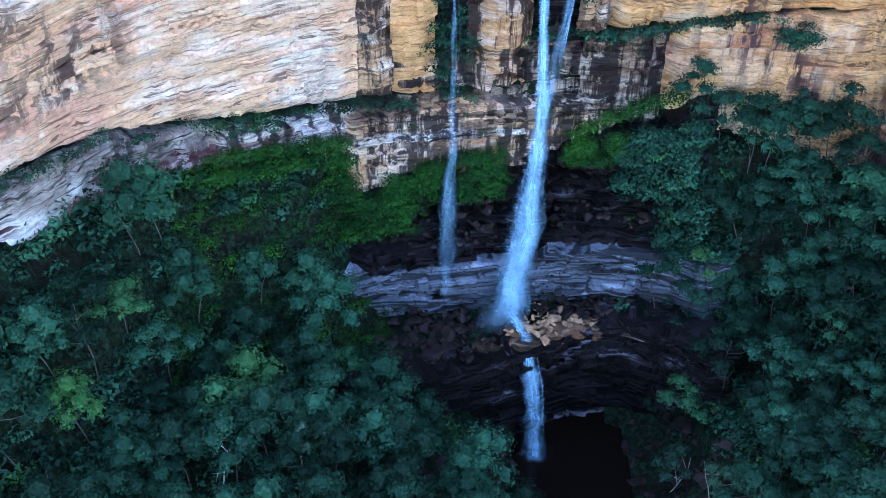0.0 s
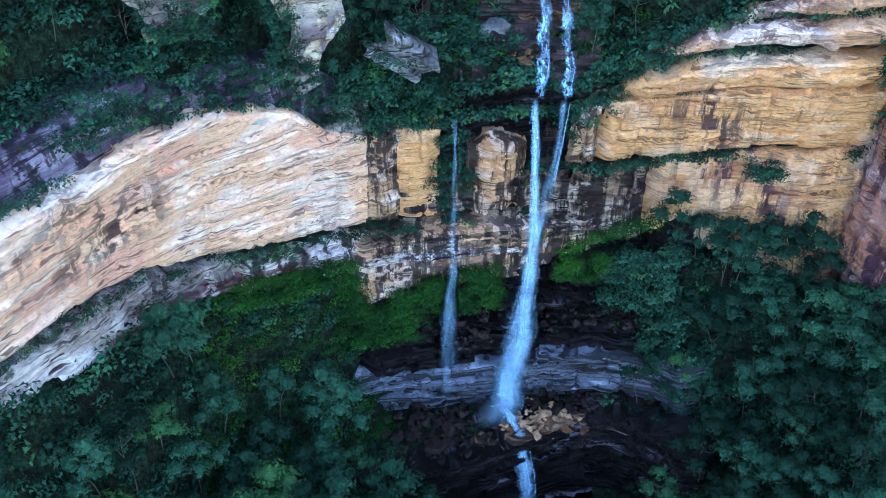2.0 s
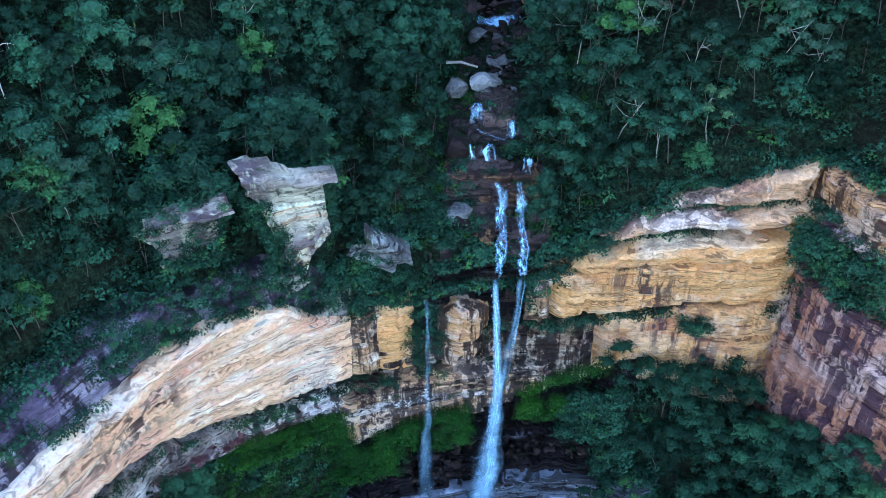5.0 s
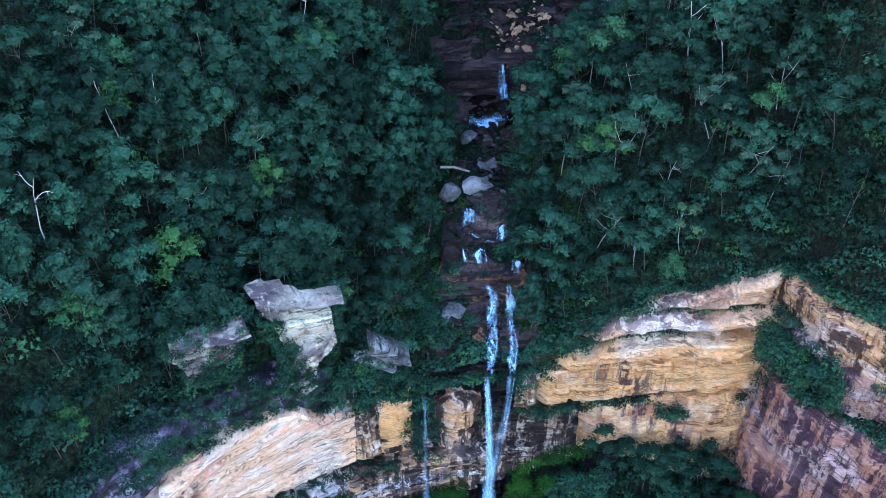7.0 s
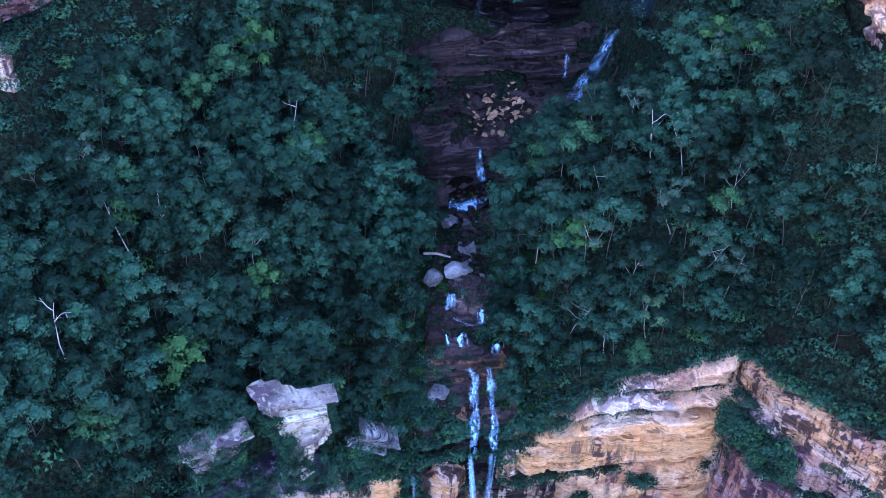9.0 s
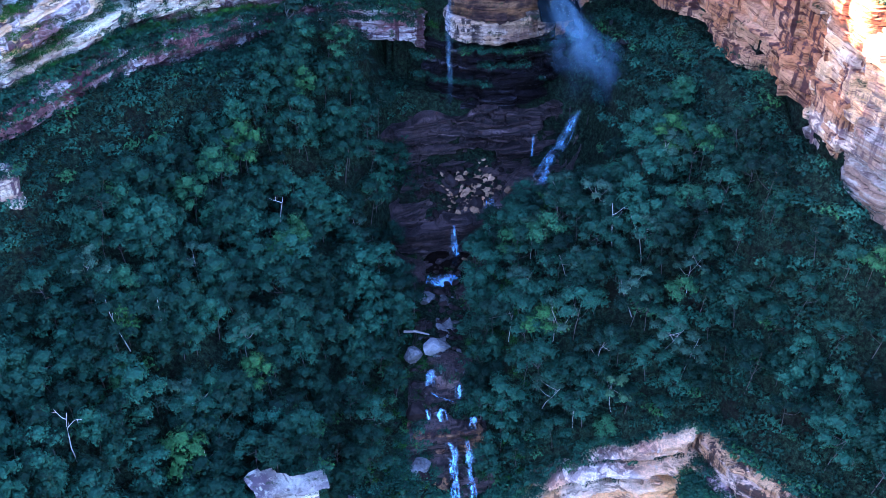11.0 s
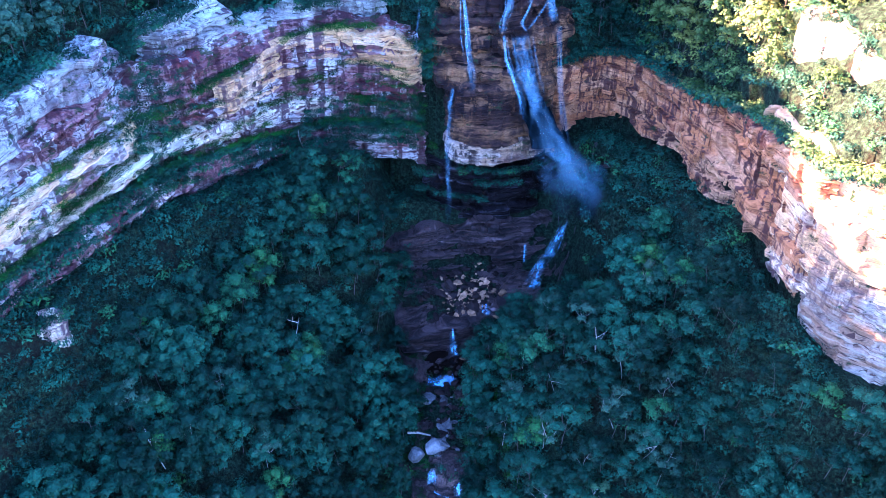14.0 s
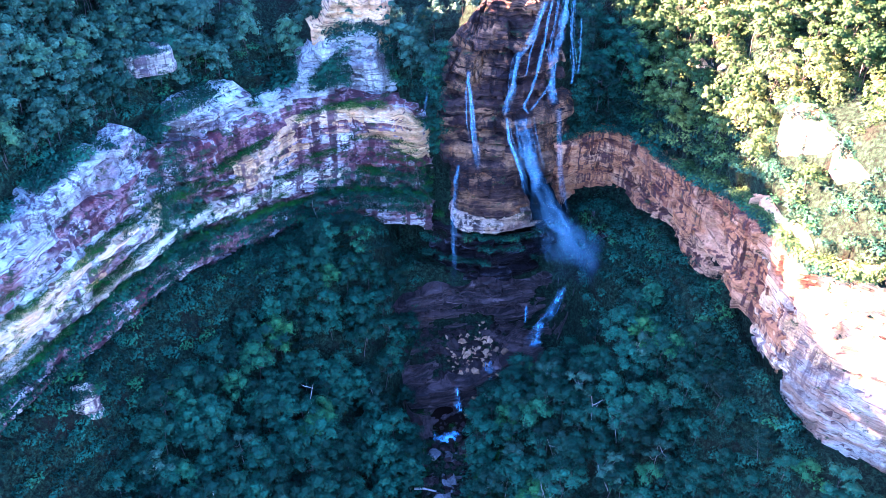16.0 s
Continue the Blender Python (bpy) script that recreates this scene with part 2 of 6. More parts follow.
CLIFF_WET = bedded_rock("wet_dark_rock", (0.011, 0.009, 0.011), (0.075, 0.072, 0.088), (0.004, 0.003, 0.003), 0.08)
# Blue-grey rock, made bluer to imitate the sky's sheen on the wet step.
ROCK_LEDGE = bedded_rock("ledge_rock", (0.11, 0.13, 0.17), (0.34, 0.39, 0.48), (0.012, 0.011, 0.013))
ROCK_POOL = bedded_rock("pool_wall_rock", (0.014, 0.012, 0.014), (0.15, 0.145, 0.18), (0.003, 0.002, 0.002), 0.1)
CLIFF_STAINED = sandstone("stained_sandstone", (0.42, 0.29, 0.18), (0.55, 0.46, 0.38), (0.2, 0.12, 0.09), (0.03, 0.022, 0.025), 0.36, 0.5)
CLIFF_DUSK = sandstone("dusky_sandstone", (0.105, 0.082, 0.125), (0.31, 0.28, 0.34), (0.055, 0.042, 0.065), (0.018, 0.013, 0.022), 0.36, 0.5)
CLIFF_ORANGE = sandstone("smooth_orange_sandstone", (0.76, 0.415, 0.17), (0.82, 0.62, 0.42), (0.54, 0.245, 0.115), (0.06, 0.03, 0.035), 0.56, 0.0, 0.2, 0.8, 0.5, 0.47, 0.4)
CLIFF_BUFF = sandstone("buff_sandstone", (0.72, 0.41, 0.18), (0.78, 0.60, 0.42), (0.50, 0.23, 0.115), (0.07, 0.035, 0.05), 0.52, 0.0, 0.25, 0.8, 0.5, 0.47, 0.55)
CLIFF_CREAM = sandstone("cream_sandstone", (0.70, 0.44, 0.20), (0.78, 0.63, 0.43), (0.50, 0.25, 0.13), (0.10, 0.05, 0.07), 0.58, 0.35, 0.5)
CLIFF_PURPLE = sandstone("maroon_sandstone", (0.27, 0.15, 0.15), (0.58, 0.55, 0.53), (0.13, 0.04, 0.045), (0.06, 0.022, 0.03), 0.42, 0.8, 0.6)
CLIFF_BROWN = sandstone("wet_brown_sandstone", (0.048, 0.028, 0.024), (0.25, 0.135, 0.065), (0.022, 0.011, 0.011), (0.008, 0.005, 0.007), 0.48, 0.3, 0.6, 0.9, 0.95)
STREAM_BED = bedded_rock("stream_bed_rock", (0.050, 0.031, 0.029), (0.14, 0.092, 0.078), (0.016, 0.010, 0.010))
CLIFF_LILAC = sandstone("lilac_streaked_sandstone", (0.30, 0.275, 0.225), (0.55, 0.54, 0.42), (0.18, 0.15, 0.145), (0.09, 0.065, 0.08), 0.46, 0.5, 0.3)
CLIFF_BLUE_WHITE = sandstone("thin_bedded_white_stone", (0.37, 0.33, 0.29), (0.66, 0.65, 0.60), (0.17, 0.12, 0.12), (0.04, 0.026, 0.032), 0.44, 0.6, 0.6, 0.8, 0.9, 0.47)
CLIFF_VIOLET = bedded_rock("violet_brown_rock", (0.055, 0.035, 0.034), (0.18, 0.13, 0.125), (0.012, 0.008, 0.008))
BOULDER = plain("boulder_stone", (0.017, 0.012, 0.011), 0.9, 0.9, 0.6)
BOULDER_TAN = plain("tan_boulder_stone", (0.25, 0.155, 0.088), 0.8, 0.8)
BOULDER_RUST = plain("rust_stained_stone", (0.11, 0.052, 0.026), 0.7, 0.7, 0.6)
BOULDER_PALE = plain("pale_boulder_stone", (0.17, 0.175, 0.175), 0.5, 1.4, 0.7, 0.3)
BOULDER_GREY = plain("grey_boulder_stone", (0.085, 0.088, 0.088), 0.8, 1.4, 0.6, 0.3)
SOIL = ground_cover("leaf_litter")
BARK = plain("grey_bark", (0.075, 0.065, 0.058), 0.4, 1.5, 0.85, 0.03)
BARK_PALE = plain("pale_bark", (0.24, 0.225, 0.20), 0.35, 1.5, 0.8, 0.03)
BARK_BLEACHED = plain("bleached_wood", (0.42, 0.40, 0.37), 0.3, 1.5, 0.8, 0.03)
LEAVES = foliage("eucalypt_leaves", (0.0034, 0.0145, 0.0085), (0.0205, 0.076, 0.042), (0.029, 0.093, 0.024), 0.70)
# Pale trees' own grey-green; on plateau crowns it stands in for haze.
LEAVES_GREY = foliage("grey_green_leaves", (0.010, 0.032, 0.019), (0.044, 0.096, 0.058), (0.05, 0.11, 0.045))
# Yellow of the sunlight is put into this leaf colour for the east.
LEAVES_SUN_TINT = foliage("sun_tinted_leaves", (0.012, 0.034, 0.008), (0.072, 0.120, 0.030), (0.125, 0.15, 0.03), 0.55)
SHRUB = foliage("fern_leaves", (0.004, 0.024, 0.005), (0.012, 0.062, 0.009), (0.028, 0.11, 0.010), 0.5)
FALL = falling_water("falling_water", 0.47, 0.12)
SHEER = falling_water("sheer_water", 0.14, 0.12, 7.0, 0.06, 0.26)
TORN = falling_water("torn_water", -0.12, 0.0, 3.2, 0.4, 0.10)
CASCADE = falling_water("broken_cascade", 0.06, 0.0, 4.5, 0.33, 0.12)
VEIL = falling_water("water_veil", 0.3)
THREAD = falling_water("thin_water", 0.12, 0.35)
MIST = falling_water("drifting_spray", 0.16, 1.0)
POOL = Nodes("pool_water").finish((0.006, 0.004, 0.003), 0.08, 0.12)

# ---- helpers for meshes ----


def mesh_of(name, verts, faces, mat, smooth=False):
    me = bpy.data.meshes.new(name)
    verts = np.asarray(verts, np.float32)
    faces = np.asarray(faces, np.int32)
    k = faces.shape[1]
    me.vertices.add(len(verts))
    me.vertices.foreach_set("co", verts.ravel())
    me.loops.add(faces.size)
    me.loops.foreach_set("vertex_index", faces.ravel())
    me.polygons.add(len(faces))
    me.polygons.foreach_set("loop_start", np.arange(0, faces.size, k, dtype=np.int32))
    me.update(calc_edges=True)
    me.validate()
    me.polygons.foreach_set("use_smooth", np.full(len(me.polygons), smooth))
    me.materials.append(mat)
    return me


def part(name, me, parent=None, label=""):
    ob = new(name, me)
    if parent is not None:
        ob.parent = parent
    return tagged(ob, label)


def thing(name, label, category, group="", kind="", at=(0, 0, 0)):
    ob = new(name)
    ob.location = at
    ob.empty_display_size = 0.5
    return tagged(ob, label, category, group, kind)


def grid_faces(rows, cols):
    i = np.arange(rows - 1)[:, None] * cols + np.arange(cols - 1)[None]
    i = i.ravel()
    return np.stack([i, i + 1, i + cols + 1, i + cols], 1)


def value_noise(p, seed=0):
    """Smooth noise in -1..1 for many points at once."""
    p = np.asarray(p, float)
    c = np.floor(p).astype(np.int64)
    f = p - c
    f = f * f * (3 - 2 * f)
    out = np.zeros(p.shape[:-1])
    for dx in (0, 1):
        for dy in (0, 1):
            for dz in (0, 1):
                h = (c[..., 0] + dx) * 374761393 + (c[..., 1] + dy) * 668265263 + (c[..., 2] + dz) * 2147483647 + seed * 1274126177
                h = (h ^ (h >> 13)) * 1274126177
                h = ((h ^ (h >> 16)) & 0xFFFF) / 32767.5 - 1
                w = (f[..., 0] if dx else 1 - f[..., 0]) * (f[..., 1] if dy else 1 - f[..., 1]) * (f[..., 2] if dz else 1 - f[..., 2])
                out += w * h
    return out


def fractal(p, seed=0, octaves=4):
    p = np.asarray(p, float)
    return sum(value_noise(p * 2.03 ** k, seed + k) * 0.5 ** k for k in range(octaves))


def chance(*cells, seed=0):
    """A steady random number 0..1 for whole-number cells."""
    h = np.zeros(np.broadcast(*cells).shape, np.int64) + seed * 2246822519
    for n, c in enumerate(cells):
        h = (h ^ (np.asarray(c, np.int64) * (374761393, 668265263, 1274126177)[n])) * 1103515245
        h = h ^ (h >> 15)
    return (h & 0xFFFF) / 65535.0


def between(x, *pairs):
    a = np.array(pairs, float)
    return np.interp(x, a[:, 0], a[:, 1])


def smooth_step(x, a, b):
    t = np.clip((x - a) / (b - a), 0, 1)
    return t * t * (3 - 2 * t)


# ---- the plan ----
# Lines of the rock walls on the plan, from west to east; the valley lies to the south of each.
WALL_LINE = np.array([(-150, -40), (-85, 25), (-62, 65), (-51, 82), (-42, 96), (-34.5, 103.5), (-25, 109), (-18, 113.6), (-7, 117.3), (5, 120), (18, 122),
                      (30, 122), (44, 122), (56, 120), (64, 121), (68, 110), (75, 101), (88, 84), (115, 50), (170, -30)], float)
RING_LINE = np.array([(-150, 40), (-95, 115), (-79, 141), (-69, 157), (-58, 176), (-46, 194), (-37, 201), (-17, 219), (-6, 221), (14, 217),
                      (24, 212), (48, 212), (56, 215), (64, 216), (70, 211), (77, 189), (82, 168), (84.5, 152), (85.5, 140), (90, 130), (99, 121), (114, 110), (180, 60)], float)
STEP_LOW = np.array([(-22, 92), (-10, 97), (0, 100), (8, 103), (13, 104.5), (20, 108), (29, 108.5), (36, 104), (42, 97)], float)
STEP_MID = np.array([(-22, 106), (-10, 110), (4, 111.5), (14, 113.5), (26, 114), (35, 112), (42, 107)], float)


def line_y(line, x):
    return np.interp(x, line[:, 0], line[:, 1])


def signed(line, x, y):
    """Distance to a line on the plan: positive behind it (north)."""
    p = np.stack([x, y], -1)
    best = np.full(np.shape(x), 1e9)
    for a, b in zip(line[:-1], line[1:]):
        d = b - a
        t = np.clip(((p - a) @ d) / (d @ d), 0, 1)
        best = np.minimum(best, np.linalg.norm(p - a - t[..., None] * d, axis=-1))
    return np.where(y > line_y(line, x), best, -best)


def wall_top(x):
    return between(x, (-150, 70), (-60, 60), (-40, 60.5), (-34, 61), (-28, 58.5), (-22, 56), (-17, 50), (-12, 47.8), (-2, 47), (4, 50), (12, 51), (19, 49), (26, 53), (29, 57), (36, 60.5), (50, 64.5), (60, 68.5), (72, 71), (100, 80), (170, 90))


def wall_base(x):
    return between(x, (-150, 34), (-54, 33), (-48, 29.5), (-32, 28.5), (-15, 25), (-7, 22), (5, 20), (18, 21), (30, 27), (44, 31), (56, 27), (64, 22), (72, 30), (100, 34))


def main_foot(x):
    return between(x, (-150, 42), (-55, 38.5), (-48, 38.5), (-40, 36.8), (-33, 34.5), (-23, 32), (-15, 30.5), (-6, 29.5), (8, 28.5), (22, 28.5), (32, 30), (44, 33), (56, 29), (64, 26))


def ring_base(x):
    return between(x, (-150, 132), (-66, 127), (-49, 123.5), (-39, 121), (-25, 118), (-18, 115), (-7, 116), (14, 116), (20, 110), (24, 104), (35, 101), (50, 110), (56, 120), (64, 121.5), (70, 122), (74, 125), (77, 126), (79, 123), (82, 124), (84, 125), (86, 121), (90, 118), (99, 115), (180, 108))


def ring_top(x):
    return between(x, (-150, 165), (-66, 152), (-46, 150), (-36, 148), (-18, 147), (8, 146), (16, 143), (24, 137), (48, 137), (56, 138), (64, 138), (77, 141), (82, 148), (86, 152), (99, 164), (180, 172))


def rim_back(x):
    return between(x, (-110, 12), (4, 12), (12, 5), (20, 2.5), (40, 2.5), (80, 2.5))


def rim_z(x):
    return between(x, (-150, 163), (-80, 158), (-54, 157), (-47, 152), (-30, 154), (-24, 149.5), (-17, 149), (-8, 157), (2, 160), (8, 150), (18, 142), (24, 137), (48, 137), (56, 138), (64, 138), (77, 141), (82, 148), (86, 152), (99, 164), (180, 172))


def stream_x(y):
    return between(y, (112, 12), (132, 13.5), (150, 14), (165, 16), (180, 20), (195, 30), (206, 38), (225, 42))


def stream_z(y):
    return between(y, (110, 44), (118, 48), (123.4, 49), (126.5, 53.8), (131.4, 54.3), (134.5, 60.3), (140, 62), (150, 66.5), (158, 68), (172, 69.5), (182, 70), (184, 76), (195, 82), (205, 88), (212, 100))


def ground_z(x, y):
    x, y = np.asarray(x, float), np.asarray(y, float)
    rough = fractal(np.stack([x * 0.06, y * 0.06, x * 0], -1), 3) * 2.2
    sw, sr = signed(WALL_LINE, x, y), signed(RING_LINE, x, y)
    # the gorge below the lower wall
    d = x - 20
    low = -27 + between(np.abs(d), (0, 0), (9, 1), (14, 10), (22, 18), (34, 26), (48, 31), (80, 40), (160, 60)) - 5 * smooth_step(y, 70, 0)
    under = between(x, (-60, 0), (-38, 0), (-30, 0), (-12, -1), (0, 3), (28, 4), (36, 9), (44, 10), (64, 10), (90, 16))
    low = low + (wall_base(x) - under - low) * smooth_step(-sw, 17, 2)
    rock = (x > -20) & (x < 40)
    s1, s2 = y - line_y(STEP_LOW, x), y - line_y(STEP_MID, x)
    steps = np.where(s2 > 2.5, 6 + (wall_base(x) - 8) * smooth_step(s2, 2, 9), np.where(s1 > 2.5, -4.5, np.minimum(low, -27 + 0.5 * np.abs(d - 4))))
    w = smooth_step(x, -20, -9) * (1 - smooth_step(x, 33, 41)) * smooth_step(y, 84, 92)
    low = low * (1 - w) + np.where(rock, steps, low) * w
    # the hanging valley between the two walls
    e = x - stream_x(y)
    bed = stream_z(np.maximum(y, 128))
    rise = np.where(e < 0, between(-e, (0, 0), (9, 0.5), (14, 3), (24, 9), (34, 19), (50, 31), (67, 41), (120, 55)),
                    between(e, (0, 0), (7, 1), (14, 14), (27, 28), (41, 34), (56, 43), (80, 47), (130, 55)))
    mid = bed + rise
    edge = between(x, (-150, 66), (-60, 63), (-28, 63), (-16, 64), (-10, 60), (-2, 55), (24, 52), (28, 55.5), (34, 58.5), (44, 61.5), (52, 65), (60, 68.5), (72, 71), (100, 82))
    mid = mid + (edge - mid) * np.exp(-np.maximum(sw - 2, 0) / 13.0)
    mid = np.maximum(mid, 55 + 18.0 * np.exp(-(((x + 33) / 7.0) ** 2) - ((y - 110) / 6.0) ** 2) * (y > 103.5))
    mid = np.maximum(mid, 55 + 20.5 * np.exp(-(((x + 19.5) / 8.0) ** 4) - ((y - 120) / 8.0) ** 4) * (y > 113.6 + 0.2 * (x + 18.5)))
    gully = np.exp(-((e / 7.0) ** 2))
    mid = mid * (1 - gully) + stream_z(y) * gully
    mid = mid + (ring_base(x) - 3 - mid) * smooth_step(-sr, 20, 2)
    hollow = smooth_step(x, 0, 9) * (1 - smooth_step(x, 50, 60)) * smooth_step(y, 176, 184)
    mid = mid * (1 - hollow) + hollow * between(y, (176, 69), (185, 69), (187.5, 76), (196, 80), (205, 82.5), (207.5, 91), (212, 99))
    cap = between(y, (150, 130), (166, 90), (176, 82), (184, 77), (190, 79), (200, 88), (212, 110))
    mid = mid - np.maximum(mid - cap, 0) * smooth_step(x, 29, 36) * (1 - smooth_step(x, 53, 62)) * smooth_step(y, 158, 168)
    # the plateau above
    top = rim_z(x) + 1 + between(np.maximum(sr - rim_back(x) + 2, 0), (0, 0), (12, 7), (35, 18), (80, 36), (200, 50), (2000, 70))
    chute = np.exp(-(((x - 44) / np.where(x < 44, 20.0, 13.0)) ** 2))
    top = top + chute * between(np.maximum(sr, 0), (0, 0), (3, 14), (8, 26), (18, 26), (40, 14), (80, 10), (200, 0))
    # Ridge added in the west; its heights are set to shade the gorge.
    along = 0.906 * x - 0.423 * y
    ridge = between(0.423 * x + 0.906 * y, (140, 192), (150, 198), (165, 202), (178, 208), (190, 212), (205, 222), (211, 214), (217, 187), (228, 184), (400, 184))
    top = top + smooth_step(-along, 138, 165) * np.maximum(0, ridge - top) * (x < 40)
    z = np.where(sr > rim_back(x), top, np.where(sw > 2.5, mid, low))
    return z + rough * np.where((sr < rim_back(x)) & (sw > 2.5), 1 - 0.8 * gully, 1 - 0.7 * w * (sw < 2.5))


# ---- ground ----
def axis(fine_from, fine_to, step, far):
    core = np.arange(fine_from, fine_to + 0.01, step)
    out = 6.0 * 1.35 ** np.arange(22)
    out = np.cumsum(out)
    out = out[out < far]
    return np.concatenate([(fine_from - out)[::-1], core, fine_to + out])


gx, gy = axis(-110, 120, 1.6, 2600), axis(20, 270, 1.6, 2600)
GX, GY = np.meshgrid(gx, gy)
GZ = ground_z(GX, GY)
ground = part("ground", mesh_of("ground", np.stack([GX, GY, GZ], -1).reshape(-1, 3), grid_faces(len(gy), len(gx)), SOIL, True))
tagged(ground, "dark leaf-littered forest floor of a stepped sandstone gorge", "ground", kind="structure")


# ---- rock walls ----
def resample(line, step):
    seg = np.linalg.norm(np.diff(line, axis=0), axis=1)
    s = np.concatenate([[0], np.cumsum(seg)])
    t = np.arange(0, s[-1], step)
    p = np.stack([np.interp(t, s, line[:, k]) for k in (0, 1)], -1)
    k = np.ones(9) / 9
    pad = np.concatenate([np.repeat(p[:1], 4, 0), p, np.repeat(p[-1:], 4, 0)])
    p = np.stack([np.convolve(pad[:, c], k, "valid") for c in (0, 1)], -1)
    d = np.gradient(p, axis=0)
    n = np.stack([d[:, 1], -d[:, 0]], -1)
    return t, p, n / np.linalg.norm(n, axis=1)[:, None]


def rock_face(line, low, high, x_from, x_to, lean, seed, step=0.7, relief=1.0, bed=2.2, lip=7.0, profile=None, ragged=1.0, bury=2.5):
    """A bedded rock face along a line: beds stand in and out, joints break them into blocks, and the top runs back as a shelf.
    lean: metres by which the top hangs out over the foot."""
    t, p, n = resample(line, step)
    keep = (p[:, 0] >= x_from) & (p[:, 0] <= x_to)
    t, p, n = t[keep], p[keep], n[keep]
    z0, z1 = low(p[:, 0]), high(p[:, 0])
    ends = np.minimum(t - t[0], t[-1] - t)
    z1 = np.maximum(z1 + ragged * (fractal(np.stack([t * 0.13, t * 0 + seed, t * 0], -1), seed + 8, 3) - 0.2) * 1.1, z0 + 1)
    rows = max(6, int((z1 - z0).max() / (step * 0.8)))
    v = np.linspace(0, 1, rows)[:, None]
    z = z0 + (z1 - z0) * v
    T = np.broadcast_to(t, z.shape)
    warp = fractal(np.stack([T * 0.03, z * 0.05, z * 0 + seed], -1), seed, 3)
    level = (z + warp * 0.5) / bed
    b = np.floor(level)
    f = level - b
    out = (chance(b, np.floor(T / 60), seed=seed) - 0.5) * 1.7
    block = np.floor(T / (3.0 + 6 * chance(b, b * 0, seed=seed + 5)) + chance(b, b * 0, seed=seed + 9) * 7)
    out = out + (chance(b, block, seed=seed + 1) - 0.5) * 1.1
    deep = chance(b, np.floor(T / 14), seed=seed + 2)
    out = out - (0.3 + 1.5 * np.maximum(deep - 0.4, 0)) * np.exp(-((f / (0.07 + 0.12 * deep)) ** 2))
    crack = np.abs(value_noise(np.stack([T * 0.21, z * 0.02, b * 0.37], -1), seed + 12))
    out = out - 0.9 * np.exp(-((crack / 0.035) ** 2))
    big = np.stack([T * 0.035, z * 0.03, z * 0], -1)
    slab = np.floor(z / (bed * 2.6) + chance(np.floor(T / 23), b * 0, seed=seed + 6) * 2)
    panel = np.floor(T / (7 + 9 * chance(slab, slab * 0, seed=seed + 15)) + chance(slab, slab * 0, seed=seed + 16) * 5)
    out = out + (chance(slab, panel, seed=seed + 17) - 0.5) * 1.7
    out = out + fractal(big, seed + 3, 3) * 0.8 + fractal(np.stack([T * 0.35, z * 0.6, z * 0], -1), seed + 4, 3) * 0.3
    out = out * relief + lean(p[:, 0]) * v - bury * smooth_step(-ends, -3, 0)
    if profile is not None:
        out = out + profile(p[:, 0], z, v)
    out = np.where(v > 0.985, out - 0.4, out)
    X, Y = p[:, 0] + n[:, 0] * out, p[:, 1] + n[:, 1] * out
    shelf = [1.5, 4.0, lip]
    for k, back in enumerate(shelf):
        o = out[-1] - back
        X = np.vstack([X, p[:, 0] + n[:, 0] * o])
        Y = np.vstack([Y, p[:, 1] + n[:, 1] * o])
        z = np.vstack([z, z[rows - 1] + (0.3 - 0.12 * back) + 0.4 * value_noise(np.stack([t * 0.4, t * 0 + k, t * 0], -1), seed)])
    V = np.stack([X, Y, z], -1)
    return V.reshape(-1, 3), grid_faces(*z.shape)


def flat(v):
    return lambda x: np.asarray(x, float) * 0 + v


def on(parent, name, geometry, mat, label="", smooth=False):
    V, F = geometry
    me = mesh_of(name, V - np.array(parent.location, np.float32), F, mat, smooth)
    return part(name, me, parent, label)


def shifted(line, dist):
    """A line moved to the north by a distance, square to itself."""
    d = np.gradient(line, axis=0)
    n = np.stack([-d[:, 1], d[:, 0]], -1)
    return line + n / np.linalg.norm(n, axis=1)[:, None] * dist


def plus(f, v):
    return lambda x: f(x) + v


UNDERCUT = lambda x, z, v: -1.7 * np.exp(-v * 11) + 0.5 * smooth_step(v, 0.1, 0.5)

# the lower wall, west of the fall
lower_west = thing("sandstone_cliff", "cream and pink layered sandstone wall leaning out over a striped foot", "cliff", "gorge cliffs", "structure", (-30, 105, 30))
WEST_LEAN = lambda x: between(x, (-60, 8), (-34, 8), (-22, 5), (-6, 3), (0, 2))
on(lower_west, "cliff_foot", rock_face(shifted(WALL_LINE, -1.0), plus(wall_base, -16), plus(main_foot, -0.6), -31, -8, flat(0.8), 11, 0.55, 0.8, 1.3, 4), CLIFF_STRIPED, "cream rock band streaked black")
on(lower_west, "pale_foot", rock_face(shifted(WALL_LINE, -1.0), plus(wall_base, -16), plus(main_foot, -0.6), -110, -30, flat(0.8), 11, 0.55, 0.8, 1.3, 4, None, 0.4, 0.8), CLIFF_BLUE_WHITE, "blue-white thin-bedded foot")
on(lower_west, "dark_band", rock_face(shifted(WALL_LINE, -2.0), lambda x: main_foot(x) - between(x, (-45, 7.0), (-25, 4.6)), lambda x: main_foot(x) - between(x, (-45, 5.2), (-25, 2.6)), -110, -12, flat(0.5), 57, 0.5, 0.5, 0.8, 3, None, 0.4), CLIFF_PURPLE, "thin maroon-black layer")
on(lower_west, "rock_face", rock_face(WALL_LINE, main_foot, wall_top, -110, -11.5, WEST_LEAN, 21, 0.42, 0.55, 1.5, 3.0, None, 0.4, 0.6), CLIFF_WARM, "cream, pink and orange layered rock")
